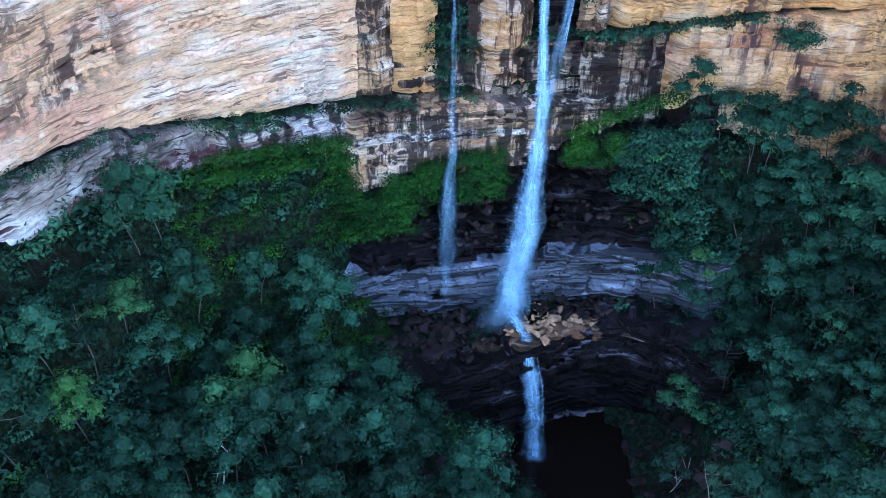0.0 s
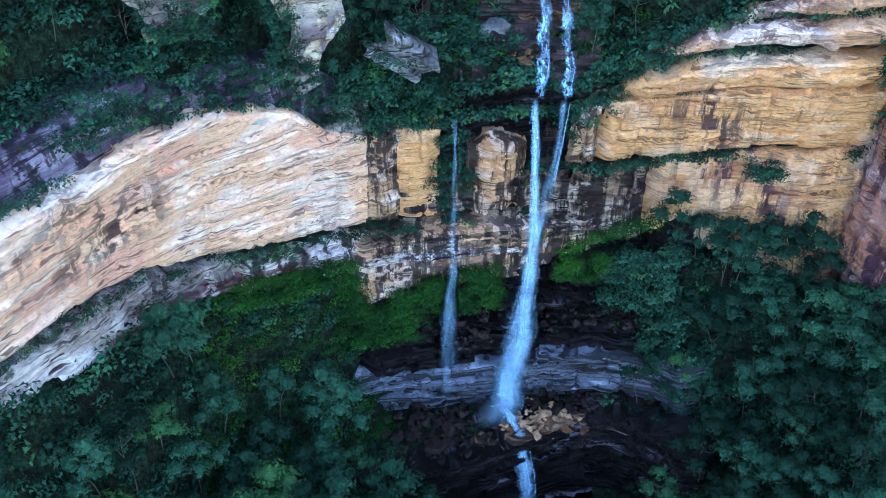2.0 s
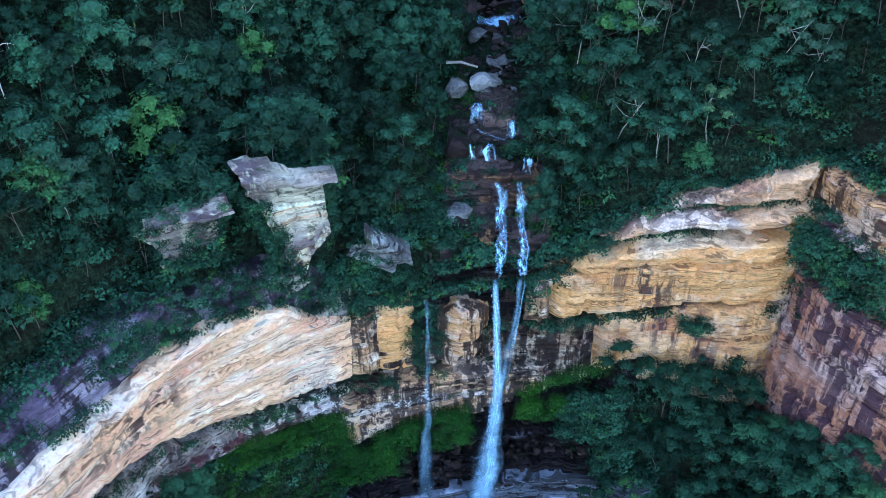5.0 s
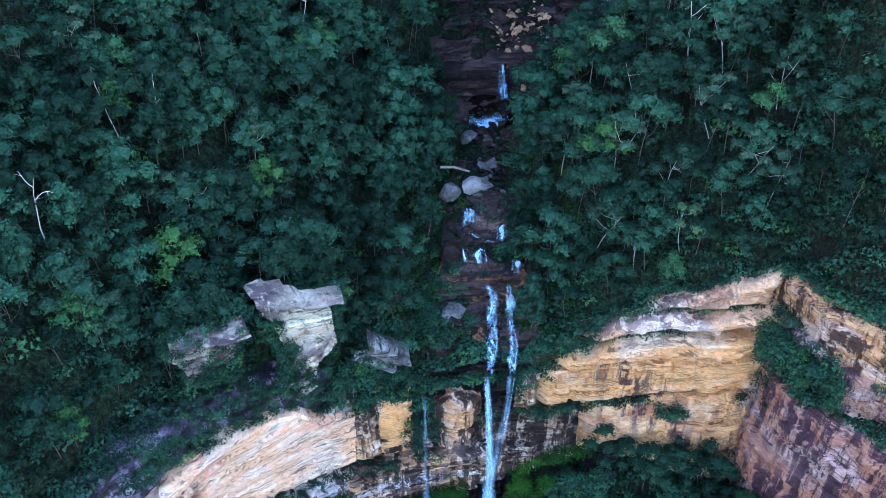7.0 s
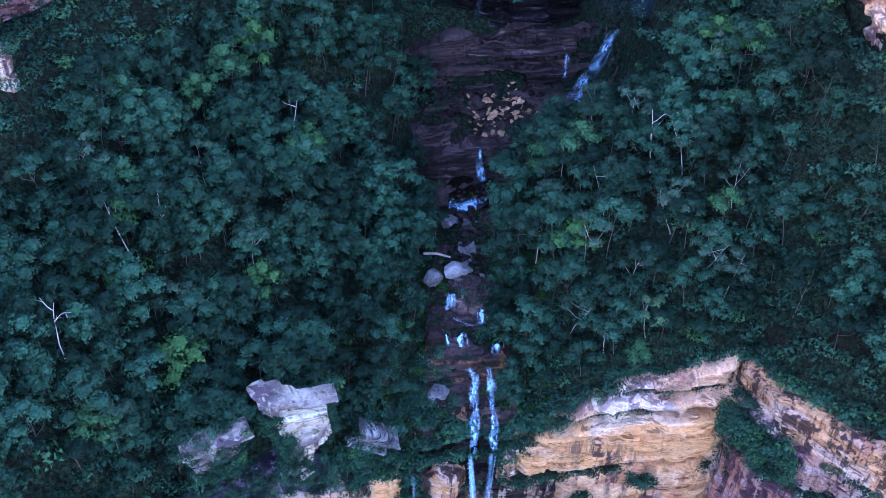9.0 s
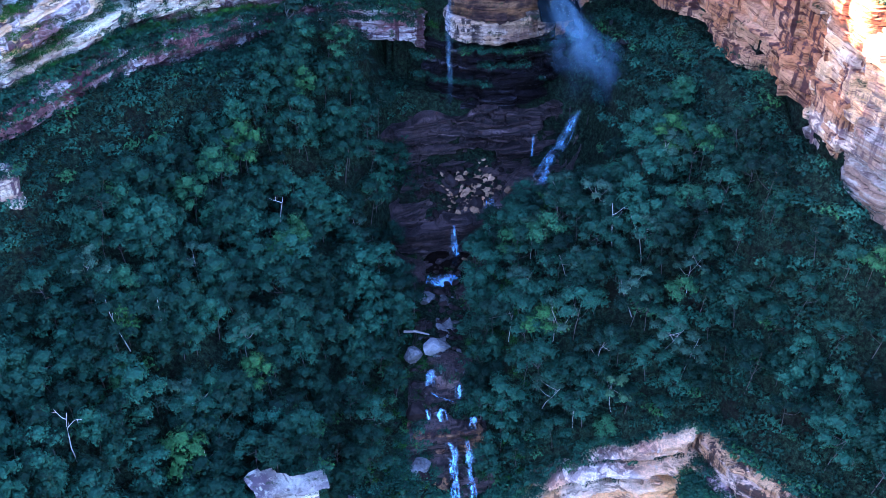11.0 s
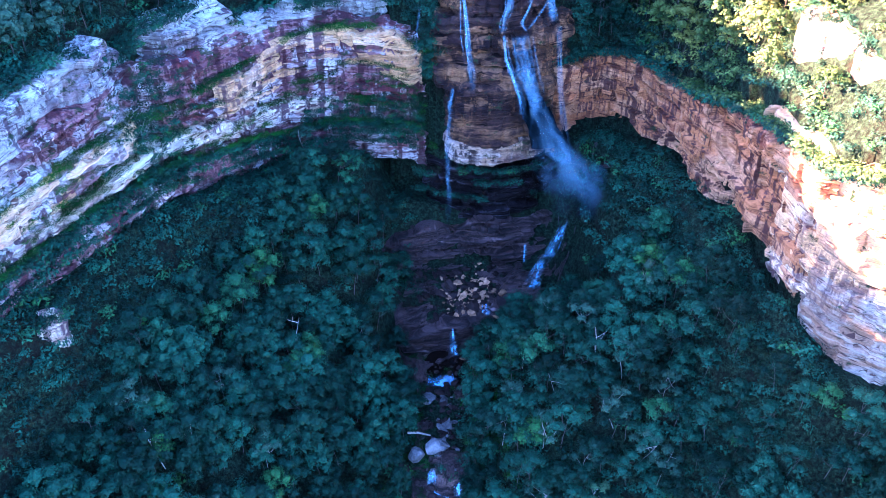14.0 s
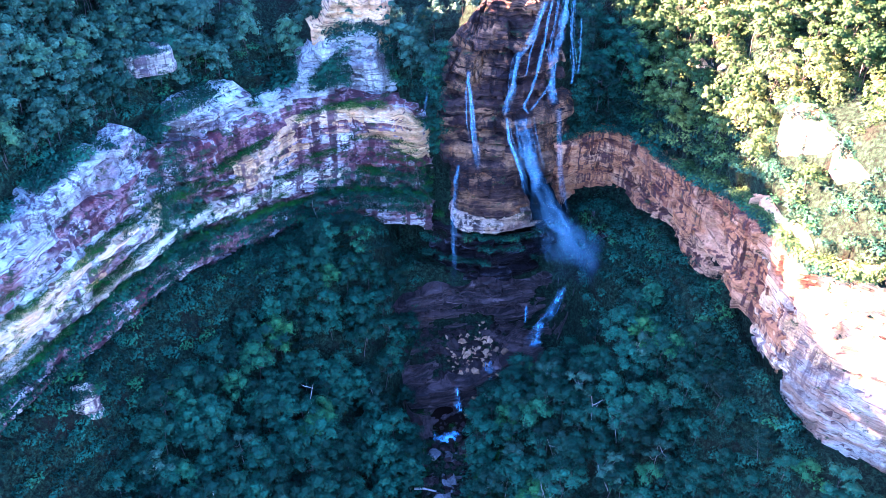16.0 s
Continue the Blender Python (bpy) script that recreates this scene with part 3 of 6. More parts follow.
on(lower_west, "stained_panel", rock_face(WALL_LINE, main_foot, wall_top, -12.2, -6.6, WEST_LEAN, 21, 0.42, 0.75, 1.5, 3.0, None, 0.4, 0.9), CLIFF_STREAKED, "rock under black and grey water stains")
on(lower_west, "orange_block", rock_face(WALL_LINE, main_foot, wall_top, -7.4, -0.6, WEST_LEAN, 23, 0.4, 0.7, 3.4, 3.0, None, 0.4, 0.8), CLIFF_ORANGE, "jointed orange block")
SHOULDER_LINE = np.array([(x, y) for x, y in resample(WALL_LINE, 2.0)[1]])
SHOULDER_LINE = SHOULDER_LINE + resample(WALL_LINE, 2.0)[2] * (WEST_LEAN(SHOULDER_LINE[:, 0]) - 1.9)[:, None]
on(lower_west, "rock_shoulder", rock_face(SHOULDER_LINE, plus(wall_top, -1.0), lambda x: between(x, (-150, 73), (-60, 64.5), (-34, 65), (-28, 61), (-22, 62), (-17, 60.5), (-14, 56), (-9, 51)), -80, -10, flat(-3.0), 25, 0.45, 0.32, 1.6, 13, None, 0.5), CLIFF_DUSK, "purple-grey weathered top layers")
on(lower_west, "rock_ramp", rock_face(SHOULDER_LINE, plus(wall_top, -0.6), lambda x: between(x, (-28, 59.5), (-22, 58), (-16, 55), (-10, 51)), -27, -9, flat(-2.6), 53, 0.4, 0.8, 1.6, 8, None, 0.6), CLIFF_LILAC, "grey streaked rock ramp")

# behind the lower fall
lower_middle = thing("sandstone_cliff", "black wet sandstone recess behind the lower waterfall", "cliff", "gorge cliffs", "structure", (8, 121, 25))
on(lower_middle, "cliff_foot", rock_face(shifted(WALL_LINE, -1.5), plus(wall_base, -9), plus(main_foot, -1.5), -16, 27, flat(0.5), 12, 0.45, 0.7, 1.6, 4), CLIFF_STREAKED, "cream and orange rock striped with black runs")
on(lower_middle, "dark_band", rock_face(shifted(WALL_LINE, -2.3), plus(main_foot, -4.4), plus(main_foot, -1.3), -15, 26, flat(0.4), 58, 0.4, 0.5, 0.9, 3, None, 0.4), CLIFF_SOOT, "black wet layers with pale runs")
on(lower_middle, "pale_ledge", rock_face(shifted(WALL_LINE, -2.6), plus(main_foot, -5.3), plus(main_foot, -4.3), -15, 19, flat(0.2), 59, 0.4, 0.4, 0.6, 3, None, 0.4), CLIFF_STRIPED, "thin white ledge")
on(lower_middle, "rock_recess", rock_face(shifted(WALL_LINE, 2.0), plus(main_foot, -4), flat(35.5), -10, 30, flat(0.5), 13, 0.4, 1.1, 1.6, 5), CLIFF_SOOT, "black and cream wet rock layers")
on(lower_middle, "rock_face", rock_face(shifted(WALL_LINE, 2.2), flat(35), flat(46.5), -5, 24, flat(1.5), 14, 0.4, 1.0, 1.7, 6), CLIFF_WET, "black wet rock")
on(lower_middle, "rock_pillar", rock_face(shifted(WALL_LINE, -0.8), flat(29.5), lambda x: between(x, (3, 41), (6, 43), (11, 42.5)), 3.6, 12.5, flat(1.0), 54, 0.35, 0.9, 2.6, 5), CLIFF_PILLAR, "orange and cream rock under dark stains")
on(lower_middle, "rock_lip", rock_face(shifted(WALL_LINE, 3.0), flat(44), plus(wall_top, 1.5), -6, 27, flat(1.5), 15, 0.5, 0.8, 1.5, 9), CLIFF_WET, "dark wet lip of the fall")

# east of the fall
lower_east = thing("sandstone_cliff", "orange sandstone wall with long straight ledges", "cliff", "gorge cliffs", "structure", (45, 120, 30))
EAST_1 = lambda x: between(x, (18, 36), (30, 38), (44, 40), (58, 41), (65, 40))
on(lower_east, "cliff_foot", rock_face(WALL_LINE, plus(wall_base, -16), EAST_1, 30.5, 64.5, flat(1.5), 16, 0.4, 0.75, 2.2, 4, None, 0.3), CLIFF_BUFF, "tan rock streaked with pale runs")
on(lower_east, "stained_foot", rock_face(WALL_LINE, plus(wall_base, -16), EAST_1, 19.5, 31.6, flat(1.2), 16, 0.4, 0.9, 2.2, 4, None, 0.3, 0.8), CLIFF_SOOT, "black-stained rock beside the fall")
EAST_2 = lambda x: between(x, (18, 46.5), (24, 49.5), (34, 51), (50, 52), (65, 53))
on(lower_east, "rock_face", rock_face(shifted(WALL_LINE, -0.8), plus(EAST_1, 0.4), EAST_2, 21.8, 64, flat(1.4), 22, 0.38, 0.7, 2.6, 6, UNDERCUT, 0.3), CLIFF_ORANGE, "smooth orange rock")
on(lower_east, "stained_end", rock_face(shifted(WALL_LINE, -0.8), plus(EAST_1, 0.4), EAST_2, 18.2, 22.6, flat(1.4), 22, 0.38, 0.8, 2.6, 6, UNDERCUT, 0.3, 0.6), CLIFF_STREAKED, "orange rock with black runs")
EAST_3 = lambda x: between(x, (25, 52), (29, 54.5), (36, 56), (50, 57), (66, 57.5))
on(lower_east, "rock_ledge", rock_face(shifted(WALL_LINE, -2.4), plus(EAST_2, 0.2), EAST_3, 25, 64, flat(1.2), 17, 0.38, 0.75, 2.4, 7, UNDERCUT, 0.3), CLIFF_ORANGE, "orange middle ledge")
EAST_4 = lambda x: between(x, (29, 56), (34, 59), (40, 60.5), (52, 62), (66, 63))
on(lower_east, "rock_ledge", rock_face(shifted(WALL_LINE, -0.2), plus(EAST_3, 0.3), EAST_4, 29, 64, flat(1.8), 19, 0.38, 0.75, 2.0, 6, UNDERCUT, 0.3), CLIFF_DRIP, "buff upper ledge streaked purple")
on(lower_east, "rock_top", rock_face(shifted(WALL_LINE, 1.2), plus(EAST_4, -0.5), lambda x: between(x, (38, 61), (44, 63), (50, 64.8), (56, 68), (60, 69), (66, 70)), 39, 64, flat(1.2), 18, 0.4, 0.7, 2.6, 7, UNDERCUT, 0.4), CLIFF_DRIP, "streaked purple and tan top")
side_wall = thing("sandstone_cliff", "purple-brown sandstone side wall turning towards the gorge mouth", "cliff", "gorge cliffs", "structure", (75, 100, 35))
on(side_wall, "rock_face", rock_face(WALL_LINE, plus(wall_base, -18), flat(53), 62.5, 150, flat(3.5), 24, 0.55, 0.9, 3.0, 6), CLIFF_RED, "brown and purple stained rock")
on(side_wall, "rock_ledge", rock_face(shifted(WALL_LINE, 0.5), flat(52), flat(63), 61.5, 150, flat(3.0), 26, 0.5, 1.3, 2.0, 6), CLIFF_VEINED, "white and blue-grey stained ledges")
on(side_wall, "rock_top", rock_face(shifted(WALL_LINE, 0.2), flat(62.5), lambda x: wall_top(x) + 1.0, 62, 150, flat(2.0), 27, 0.55, 0.8, 2.4, 8), CLIFF_PILLAR, "orange top layer")

# the amphitheatre of the upper fall
upper_west = thing("sandstone_cliff", "blue-grey and cream layered cliff with green ledges", "cliff", "gorge cliffs", "structure", (-30, 205, 120))
on(upper_west, "cliff_foot", rock_face(shifted(RING_LINE, -1.0), plus(ring_base, -6), plus(ring_base, 3.2), -110, 17, flat(0.6), 31, 0.6, 0.9, 1.2, 6), CLIFF_PURPLE, "maroon and white streaked rock band")
on(upper_west, "rock_backing", rock_face(shifted(RING_LINE, 2.6), plus(ring_base, -2), plus(ring_top, 1), -110, 18, flat(0.3), 30, 0.6, 1.3, 1.5, 6, lambda x, z, v: -4.0 * np.exp(-((x + 47.5) / 4.2) ** 2)), CLIFF_PURPLE, "maroon, grey and white stained layers")
RECESS = lambda x, z, v: -5.5 * np.exp(-((x + 47.5) / 4.2) ** 2) + 2.6 * smooth_step(-x, 52, 57)
BAND_A = lambda x: between(x, (-150, 136), (-60, 133.5), (-48, 134), (-38, 133), (-24, 129), (-10, 128), (16, 126))
on(upper_west, "rock_band", rock_face(shifted(RING_LINE, 1.5), plus(BAND_A, -6.5), BAND_A, -110, -2, flat(1.0), 32, 0.5, 1.2, 1.3, 5, UNDERCUT), CLIFF_PALE, "white thin-bedded ledge")
BAND_B = lambda x: between(x, (-150, 147), (-60, 143), (-48, 142), (-44, 139), (-38, 141), (-28, 142), (-10, 146), (4, 147), (12, 145), (18, 140))
on(upper_west, "rock_band", rock_face(shifted(RING_LINE, 1.8), plus(BAND_B, -7.5), BAND_B, -110, -49, flat(1.2), 38, 0.45, 1.0, 1.5, 6), CLIFF_CREAM, "cream and orange thick ledge")
on(upper_west, "rock_band", rock_face(shifted(RING_LINE, 2.2), plus(BAND_B, -13), BAND_B, -34, 17, flat(2.0), 39, 0.45, 1.0, 1.6, 6, UNDERCUT), CLIFF_CREAM, "cream and orange rounded ledges")
TIER_TOP = lambda x: between(x, (-110, 158), (-78, 158), (-72, 161), (-53, 161), (-50, 154), (-46, 153), (-43, 157), (-29, 158), (-26, 151), (-17, 150), (-14, 158), (-8, 163), (0, 166), (4, 165), (7, 152), (12, 148))
on(upper_west, "rock_tier", rock_face(shifted(RING_LINE, 6.0), plus(BAND_B, -3), TIER_TOP, -110, 11, flat(-1.0), 33, 0.45, 1.5, 2.1, 9, RECESS), CLIFF_GREY, "blue-grey blocky upper rock")
TOWER_TOP = lambda x: between(x, (-14, 162), (-9, 166), (-5, 174), (3, 177), (6, 176), (9, 164))
on(upper_west, "rock_tower", rock_face(shifted(RING_LINE, 10.0), flat(154), TOWER_TOP, -12, 8, flat(-0.5), 40, 0.45, 0.8, 2.4, 7), CLIFF_CREAM, "cream rock tower")
upper_east = thing("sandstone_cliff", "bare orange sandstone wall in the shade", "cliff", "gorge cliffs", "structure", (75, 190, 120))
on(upper_east, "rock_face", rock_face(RING_LINE, plus(ring_base, -1.2), ring_top, 49, 86.5, lambda x: between(x, (50, 3), (70, 2), (86, 1)), 43, 0.45, 1.25, 3.4, 6, None, 0.6), CLIFF_RUST, "orange rock with dark joints")
buttress = thing("cliff_buttress", "pale stepped rock buttress with its top in full sun", "cliff", "gorge cliffs", "structure", (95, 125, 110))
on(buttress, "cliff_foot", rock_face(shifted(RING_LINE, -0.5), plus(ring_base, -3), lambda x: between(x, (84, 136), (92, 134), (120, 132)), 85.4, 150, flat(0.8), 34, 0.5, 0.8, 2.4, 7), CLIFF_FOOT, "white and pink rounded foot")
on(buttress, "rock_face", rock_face(shifted(RING_LINE, 1.0), flat(117), flat(146), 85.2, 150, flat(1.5), 44, 0.45, 1.0, 2.2, 7), CLIFF_CREAM, "layered overhanging rock")
on(buttress, "rock_top", rock_face(shifted(RING_LINE, 1.5), flat(144), lambda x: ring_top(x) + 2, 83.6, 150, flat(0.0), 45, 0.6, 1.5, 2.6, 9), CLIFF_CREAM, "sunlit broken rock ledges")

on(buttress, "rock_backing", rock_face(shifted(RING_LINE, 2.6), flat(112), flat(147), 85.5, 150, flat(1.0), 56, 0.7, 0.7, 2.4, 5), CLIFF_FOOT)
for back, low, high in ((9.0, 150, 158), (15.0, 156, 166), (22.0, 164, 174)):
    on(buttress, "rock_top", rock_face(shifted(RING_LINE, back), flat(low), lambda x, high=high: high + between(x, (82, -6), (90, 0), (110, 4)), 84, 140, flat(-1.5), 45 + int(back), 0.6, 1.6, 2.6, 9), CLIFF_CREAM, "sunlit broken rock ledges")

# the rock of the upper fall
falls_rock = thing("falls_rock", "dark wet stepped rock carrying the upper waterfall", "cliff", "gorge cliffs", "structure", (40, 210, 105))
FALLS_LINE = np.array([(14, 216), (21, 211), (27, 208), (36, 206.5), (46, 208), (57, 214)], float)
on(falls_rock, "rock_block", rock_face(shifted(FALLS_LINE, -1.2), lambda x: between(x, (20, 121), (34, 119), (50, 122)), flat(136), 21, 51, flat(1.6), 35, 0.4, 0.8, 1.7, 6), CLIFF_BROWN, "overhanging brown rock block")
on(falls_rock, "block_foot", rock_face(FALLS_LINE, lambda x: between(x, (20, 115), (34, 112.5), (50, 116)), lambda x: between(x, (20, 121.6), (34, 119.6), (50, 122.6)), 21, 50, flat(1.0), 52, 0.4, 0.9, 1.1, 4), CLIFF_STAINED, "cream layered underside")
on(falls_rock, "rock_slope", rock_face(shifted(FALLS_LINE, 1.5), flat(84), flat(117), 15, 57, flat(-2), 36, 0.6, 1.3, 2.0, 5), CLIFF_WET, "dark rock under the block")
on(falls_rock, "rock_face", rock_face(shifted(FALLS_LINE, 1.0), flat(134), flat(152), 18, 57, flat(-1.5), 37, 0.5, 1.3, 2.7, 6), CLIFF_BROWN, "stepped wet rock")
on(falls_rock, "rock_face", rock_face(shifted(FALLS_LINE, 3.5), flat(150), lambda x: between(x, (17, 161), (21, 168), (27, 175), (33, 178), (57, 179)), 17, 57, flat(-7), 46, 0.45, 2.0, 2.4, 10), CLIFF_BROWN, "ribbed rock of the top chute")

# rock steps by the streams
lower_steps = thing("rock_steps", "dark layered rock steps under the lower waterfall", "rock", kind="structure", at=(12, 108, -10))
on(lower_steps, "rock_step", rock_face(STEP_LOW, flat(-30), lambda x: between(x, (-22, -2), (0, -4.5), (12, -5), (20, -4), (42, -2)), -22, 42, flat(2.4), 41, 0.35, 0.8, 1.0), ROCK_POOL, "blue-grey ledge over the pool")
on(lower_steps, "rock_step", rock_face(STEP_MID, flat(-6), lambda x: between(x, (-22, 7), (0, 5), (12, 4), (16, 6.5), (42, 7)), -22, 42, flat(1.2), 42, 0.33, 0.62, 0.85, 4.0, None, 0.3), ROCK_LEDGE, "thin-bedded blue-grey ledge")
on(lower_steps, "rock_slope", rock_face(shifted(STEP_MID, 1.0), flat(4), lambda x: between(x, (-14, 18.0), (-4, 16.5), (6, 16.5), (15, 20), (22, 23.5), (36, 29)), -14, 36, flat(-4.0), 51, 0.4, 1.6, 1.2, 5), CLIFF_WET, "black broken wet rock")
upper_steps = thing("rock_steps", "dark purple rock steps below the upper waterfall", "rock", kind="structure", at=(25, 195, 78))
on(upper_steps, "rock_step", rock_face(np.array([(2, 200), (12, 203), (24, 204), (36, 202), (48, 204), (58, 208)], float), flat(78), lambda x: between(x, (2, 92), (18, 93), (30, 95), (44, 94), (58, 98)), 4, 57, flat(-3), 47, 0.5, 1.1, 1.3, 6), CLIFF_VIOLET, "purple-brown layered rock")
on(upper_steps, "rock_step", rock_face(np.array([(0, 186), (9, 184), (18, 184.5), (24, 185.5), (34, 189), (44, 192)], float), flat(66), lambda x: between(x, (0, 77), (16, 76.5), (24, 77.5), (44, 80)), 1, 40, flat(0.5), 48, 0.4, 0.7, 1.2, 10), CLIFF_VIOLET, "rock shelf above the small pool")
on(lower_steps, "rust_lip", rock_face(shifted(STEP_LOW, -1.6), lambda x: between(x, (4, -7.5), (20, -6.5), (34, -6)), lambda x: between(x, (4, -5.2), (12, -4.6), (20, -3.8), (34, -3.4)), 6, 33, flat(0.6), 55, 0.33, 0.55, 0.8, 4.0, None, 0.3), RUST_LIP, "rust-stained lip of the ledge")
stream_lip = thing("rock_steps", "wet brown rock ramp above the lower waterfall", "rock", kind="structure", at=(14, 125, 50))
on(stream_lip, "rock_step", rock_face(np.array([(4, 126), (10, 124), (16, 124), (22, 125.5), (27, 128)], float), flat(45), flat(54), 4, 27, flat(-3), 49, 0.4, 0.9, 1.4, 5), CLIFF_BROWN)
on(stream_lip, "rock_step", rock_face(np.array([(4, 134), (10, 132.5), (16, 132), (22, 133), (27, 135)], float), flat(50), flat(60.5), 4, 27, flat(-1.5), 50, 0.4, 0.9, 1.4, 6), CLIFF_BROWN)


# bare rock of the stream bed and of the hollow under the upper fall
sy, su = np.linspace(119, 209, 150), np.linspace(-1, 1, 70)
half = between(sy, (119, 11), (140, 8.5), (160, 6.5), (172, 8), (180, 14), (190, 22), (209, 25))[:, None]
SX = stream_x(sy)[:, None] + su * half
SY = np.broadcast_to(sy[:, None], SX.shape)
terrace = fractal(np.stack([SX * 0.12, SY * 0.2, SX * 0], -1), 77, 4) * 1.5
terrace = np.floor(terrace / 0.45) * 0.45 + 0.25 * fractal(np.stack([SX * 0.7, SY * 0.7, SX * 0], -1), 78, 2)
SZ = ground_z(SX, SY) + 0.3 + terrace * np.where(np.abs(su) > 0.9, 0.3, 1.0) - 1.5 * (np.abs(su) > 0.97)
bed_mesh = mesh_of("stream_bed", np.stack([SX, SY, SZ], -1).reshape(-1, 3), grid_faces(150, 70), STREAM_BED)
tagged(part("stream_bed", bed_mesh), "dark brown bare rock of the stream bed", "stream bed", kind="structure")


# ---- crags and boulders ----
def stone(seed, sx, sy, sz, cuts=9, detail=3):
    """A broken rock: a ball cut by flat planes, with bedding and a worn surface."""
    r = np.random.default_rng(seed)
    bm = bmesh.new()
    bmesh.ops.create_icosphere(bm, subdivisions=detail, radius=1)
    v = np.array([p.co for p in bm.verts])
    f = np.array([[p.index for p in q.verts] for q in bm.faces])
    bm.free()
    for k in range(cuts):
        n = r.normal(size=3)
        n /= np.linalg.norm(n)
        over = np.maximum(v @ n - r.uniform(0.28, 0.62), 0)
        v = v - over[:, None] * n * 0.94
    v = v + fractal(v * 2.2 + seed, seed, 3)[:, None] * v * 0.05
    return v * (sx, sy, sz), f


def crag(name, label, at, size, mat, seed, lean=0.0, turn=0.0, waist=0.8, drop=10.0, pivot=0.0, tip=0.3, cap=None, outline=None):
    """A bedded outcrop: a nearly flat rock face that turns back at both ends. size: half width, depth, height.
    waist: width of the foot to that of the top; pivot: where the foot stands, -1..1; tip: how far the top drops to the west; cap: material of the top beds;
    outline: left and right edge by height."""
    w, d, h = size
    t = thing(name, label, "rock", at=at)
    c, q = math.cos(turn), math.sin(turn)
    a = np.linspace(-1, 1, 31)
    lx, ly = a * w, np.maximum(-a - 0.45, 0) * d * 1.5 + np.maximum(a - 0.72, 0) * d * 4.5
    if outline is not None:
        ly = a * 0
    line = np.stack([at[0] + lx * c - ly * q, at[1] + lx * q + ly * c], -1)
    tall = lambda x: at[2] + h * (1 - tip * np.clip((at[0] + w * 0.5 - x) / (1.5 * w), 0, 1.2))
    split = 0.7 if cap else 1.0
    bounds = [(lambda x: at[2] - drop + 0 * x, lambda x: at[2] + (tall(x) - at[2]) * split, mat, "rock_face")]
    if cap:
        bounds.append((lambda x: at[2] + (tall(x) - at[2]) * split - 0.6, tall, cap, "rock_cap"))
    for k, (lo, hi, m, part_name) in enumerate(bounds):
        V, F = rock_face(line, lo, hi, line[:, 0].min(), line[:, 0].max(), flat(lean * (0.5 if cap else 1.0)), seed + k, 0.36, 0.34 if outline is None else 0.75, 3.4 if outline is None else 2.0, (d * 1.4 if outline is None else 1.8) if m is bounds[-1][2] else 1.0, None, h * 0.05, 1.5 if outline is None else 0.0)
        g = waist + (1 - waist) * np.clip((V[:, 2] - at[2]) / (h * 0.85), 0, 1)
        if k:
            V[:, 0:2] += np.array([q, -c]) * (lean * 0.5 + 0.3)
        px = at[0] + pivot * w * c
        if outline is None:
            V[:, 0] = px + (V[:, 0] - px) * g
        else:
            e = np.array(outline, float)
            left, right = np.interp(V[:, 2], e[:, 0], e[:, 1]), np.interp(V[:, 2], e[:, 0], e[:, 2])
            jag = 1.1 * value_noise(np.stack([V[:, 2] * 0.55, V[:, 2] * 0 + seed, V[:, 2] * 0], -1), seed)
            share = np.clip((V[:, 0] - (at[0] - w * c)) / (2 * w * c), -0.1, 1.1)
            V[:, 0] = left + jag + (right - left) * share
        on(t, part_name, (V, F), m)
    CRAGS.append((at, size, turn))
    CRAG_FOOT.append((waist, pivot))
    return t


CRAGS, CRAG_FOOT = [], []
crag("rock_outcrop", "white and orange sandstone outcrop with a purple-streaked cap", (-18.5, 112.6, 60), (7.0, 4, 16.5), CLIFF_OUTCROP, 61, 2.0, 0.2, 0.55, 2.5, 0.6, -0.12, CLIFF_LILAC,
     ((57, -22.5, -16.0), (60, -20.5, -15.0), (64, -19.5, -13.6), (67, -20.5, -12.0), (70, -21.6, -12.6), (74, -23.0, -12.4), (76.5, -25.0, -11.6), (82, -26.5, -11.6)))
crag("rock_outcrop", "purple-grey weathered outcrop among the trees", (-31, 104.0, 71), (6.0, 4, 6.0), CLIFF_LILAC, 62, 1.0, 0.35, 0.75, 3, 0.2, 0.2, None,
     ((67, -33.5, -29.5), (71, -35.0, -27.5), (74, -37.0, -25.5), (79, -37.5, -25.0)))
slab = crag("rock_slab", "grey flat-topped rock slab tilted beside the stream", (-5.6, 115.2, 59.0), (4.7, 3.0, 2.3), CLIFF_SLAB, 63, 0.2, 0.1, 1.0, 2.4, 0.0, 0.0, None, ((40, -10.3, -0.9), (80, -10.3, -0.9)))
slab.rotation_euler = (0, 0.62, 0)
ramp = crag("rock_ramp", "streaked grey and white rock ramp below the outcrop", (-21.5, 108.6, 57.6), (6.0, 3.0, 1.6), CLIFF_LILAC, 68, 0.3, 0.5, 1.0, 2.2, 0.0, 0.0, None, ((40, -27.0, -16.0), (80, -27.0, -16.0)))
ramp.rotation_euler = (0, -0.42, 0)
crag("rock_outcrop", "blue-white boulder at the foot of the upper cliff", (-64, 146.5, 114), (4.5, 3, 10), CLIFF_PALE, 64, 0.5, 0.5, 0.8, 8)
crag("rock_outcrop", "square purple-grey rock block in the forest", (-50.5, 210, 167.5), (8.0, 4, 2.6), CLIFF_LILAC, 67, 0.0, 0.2, 1.0, 2.5, 0, 0.0)
crag("rock_outcrop", "sunlit orange rock between the trees", (91, 164, 160), (10, 6, 11), CLIFF_CREAM, 70, 0.0, -1.1, 1.1)
crag("rock_outcrop", "sunlit cream rock wall between the trees", (96, 145, 160), (12, 6, 12), CLIFF_CREAM, 72, 0.0, -1.0, 1.1)

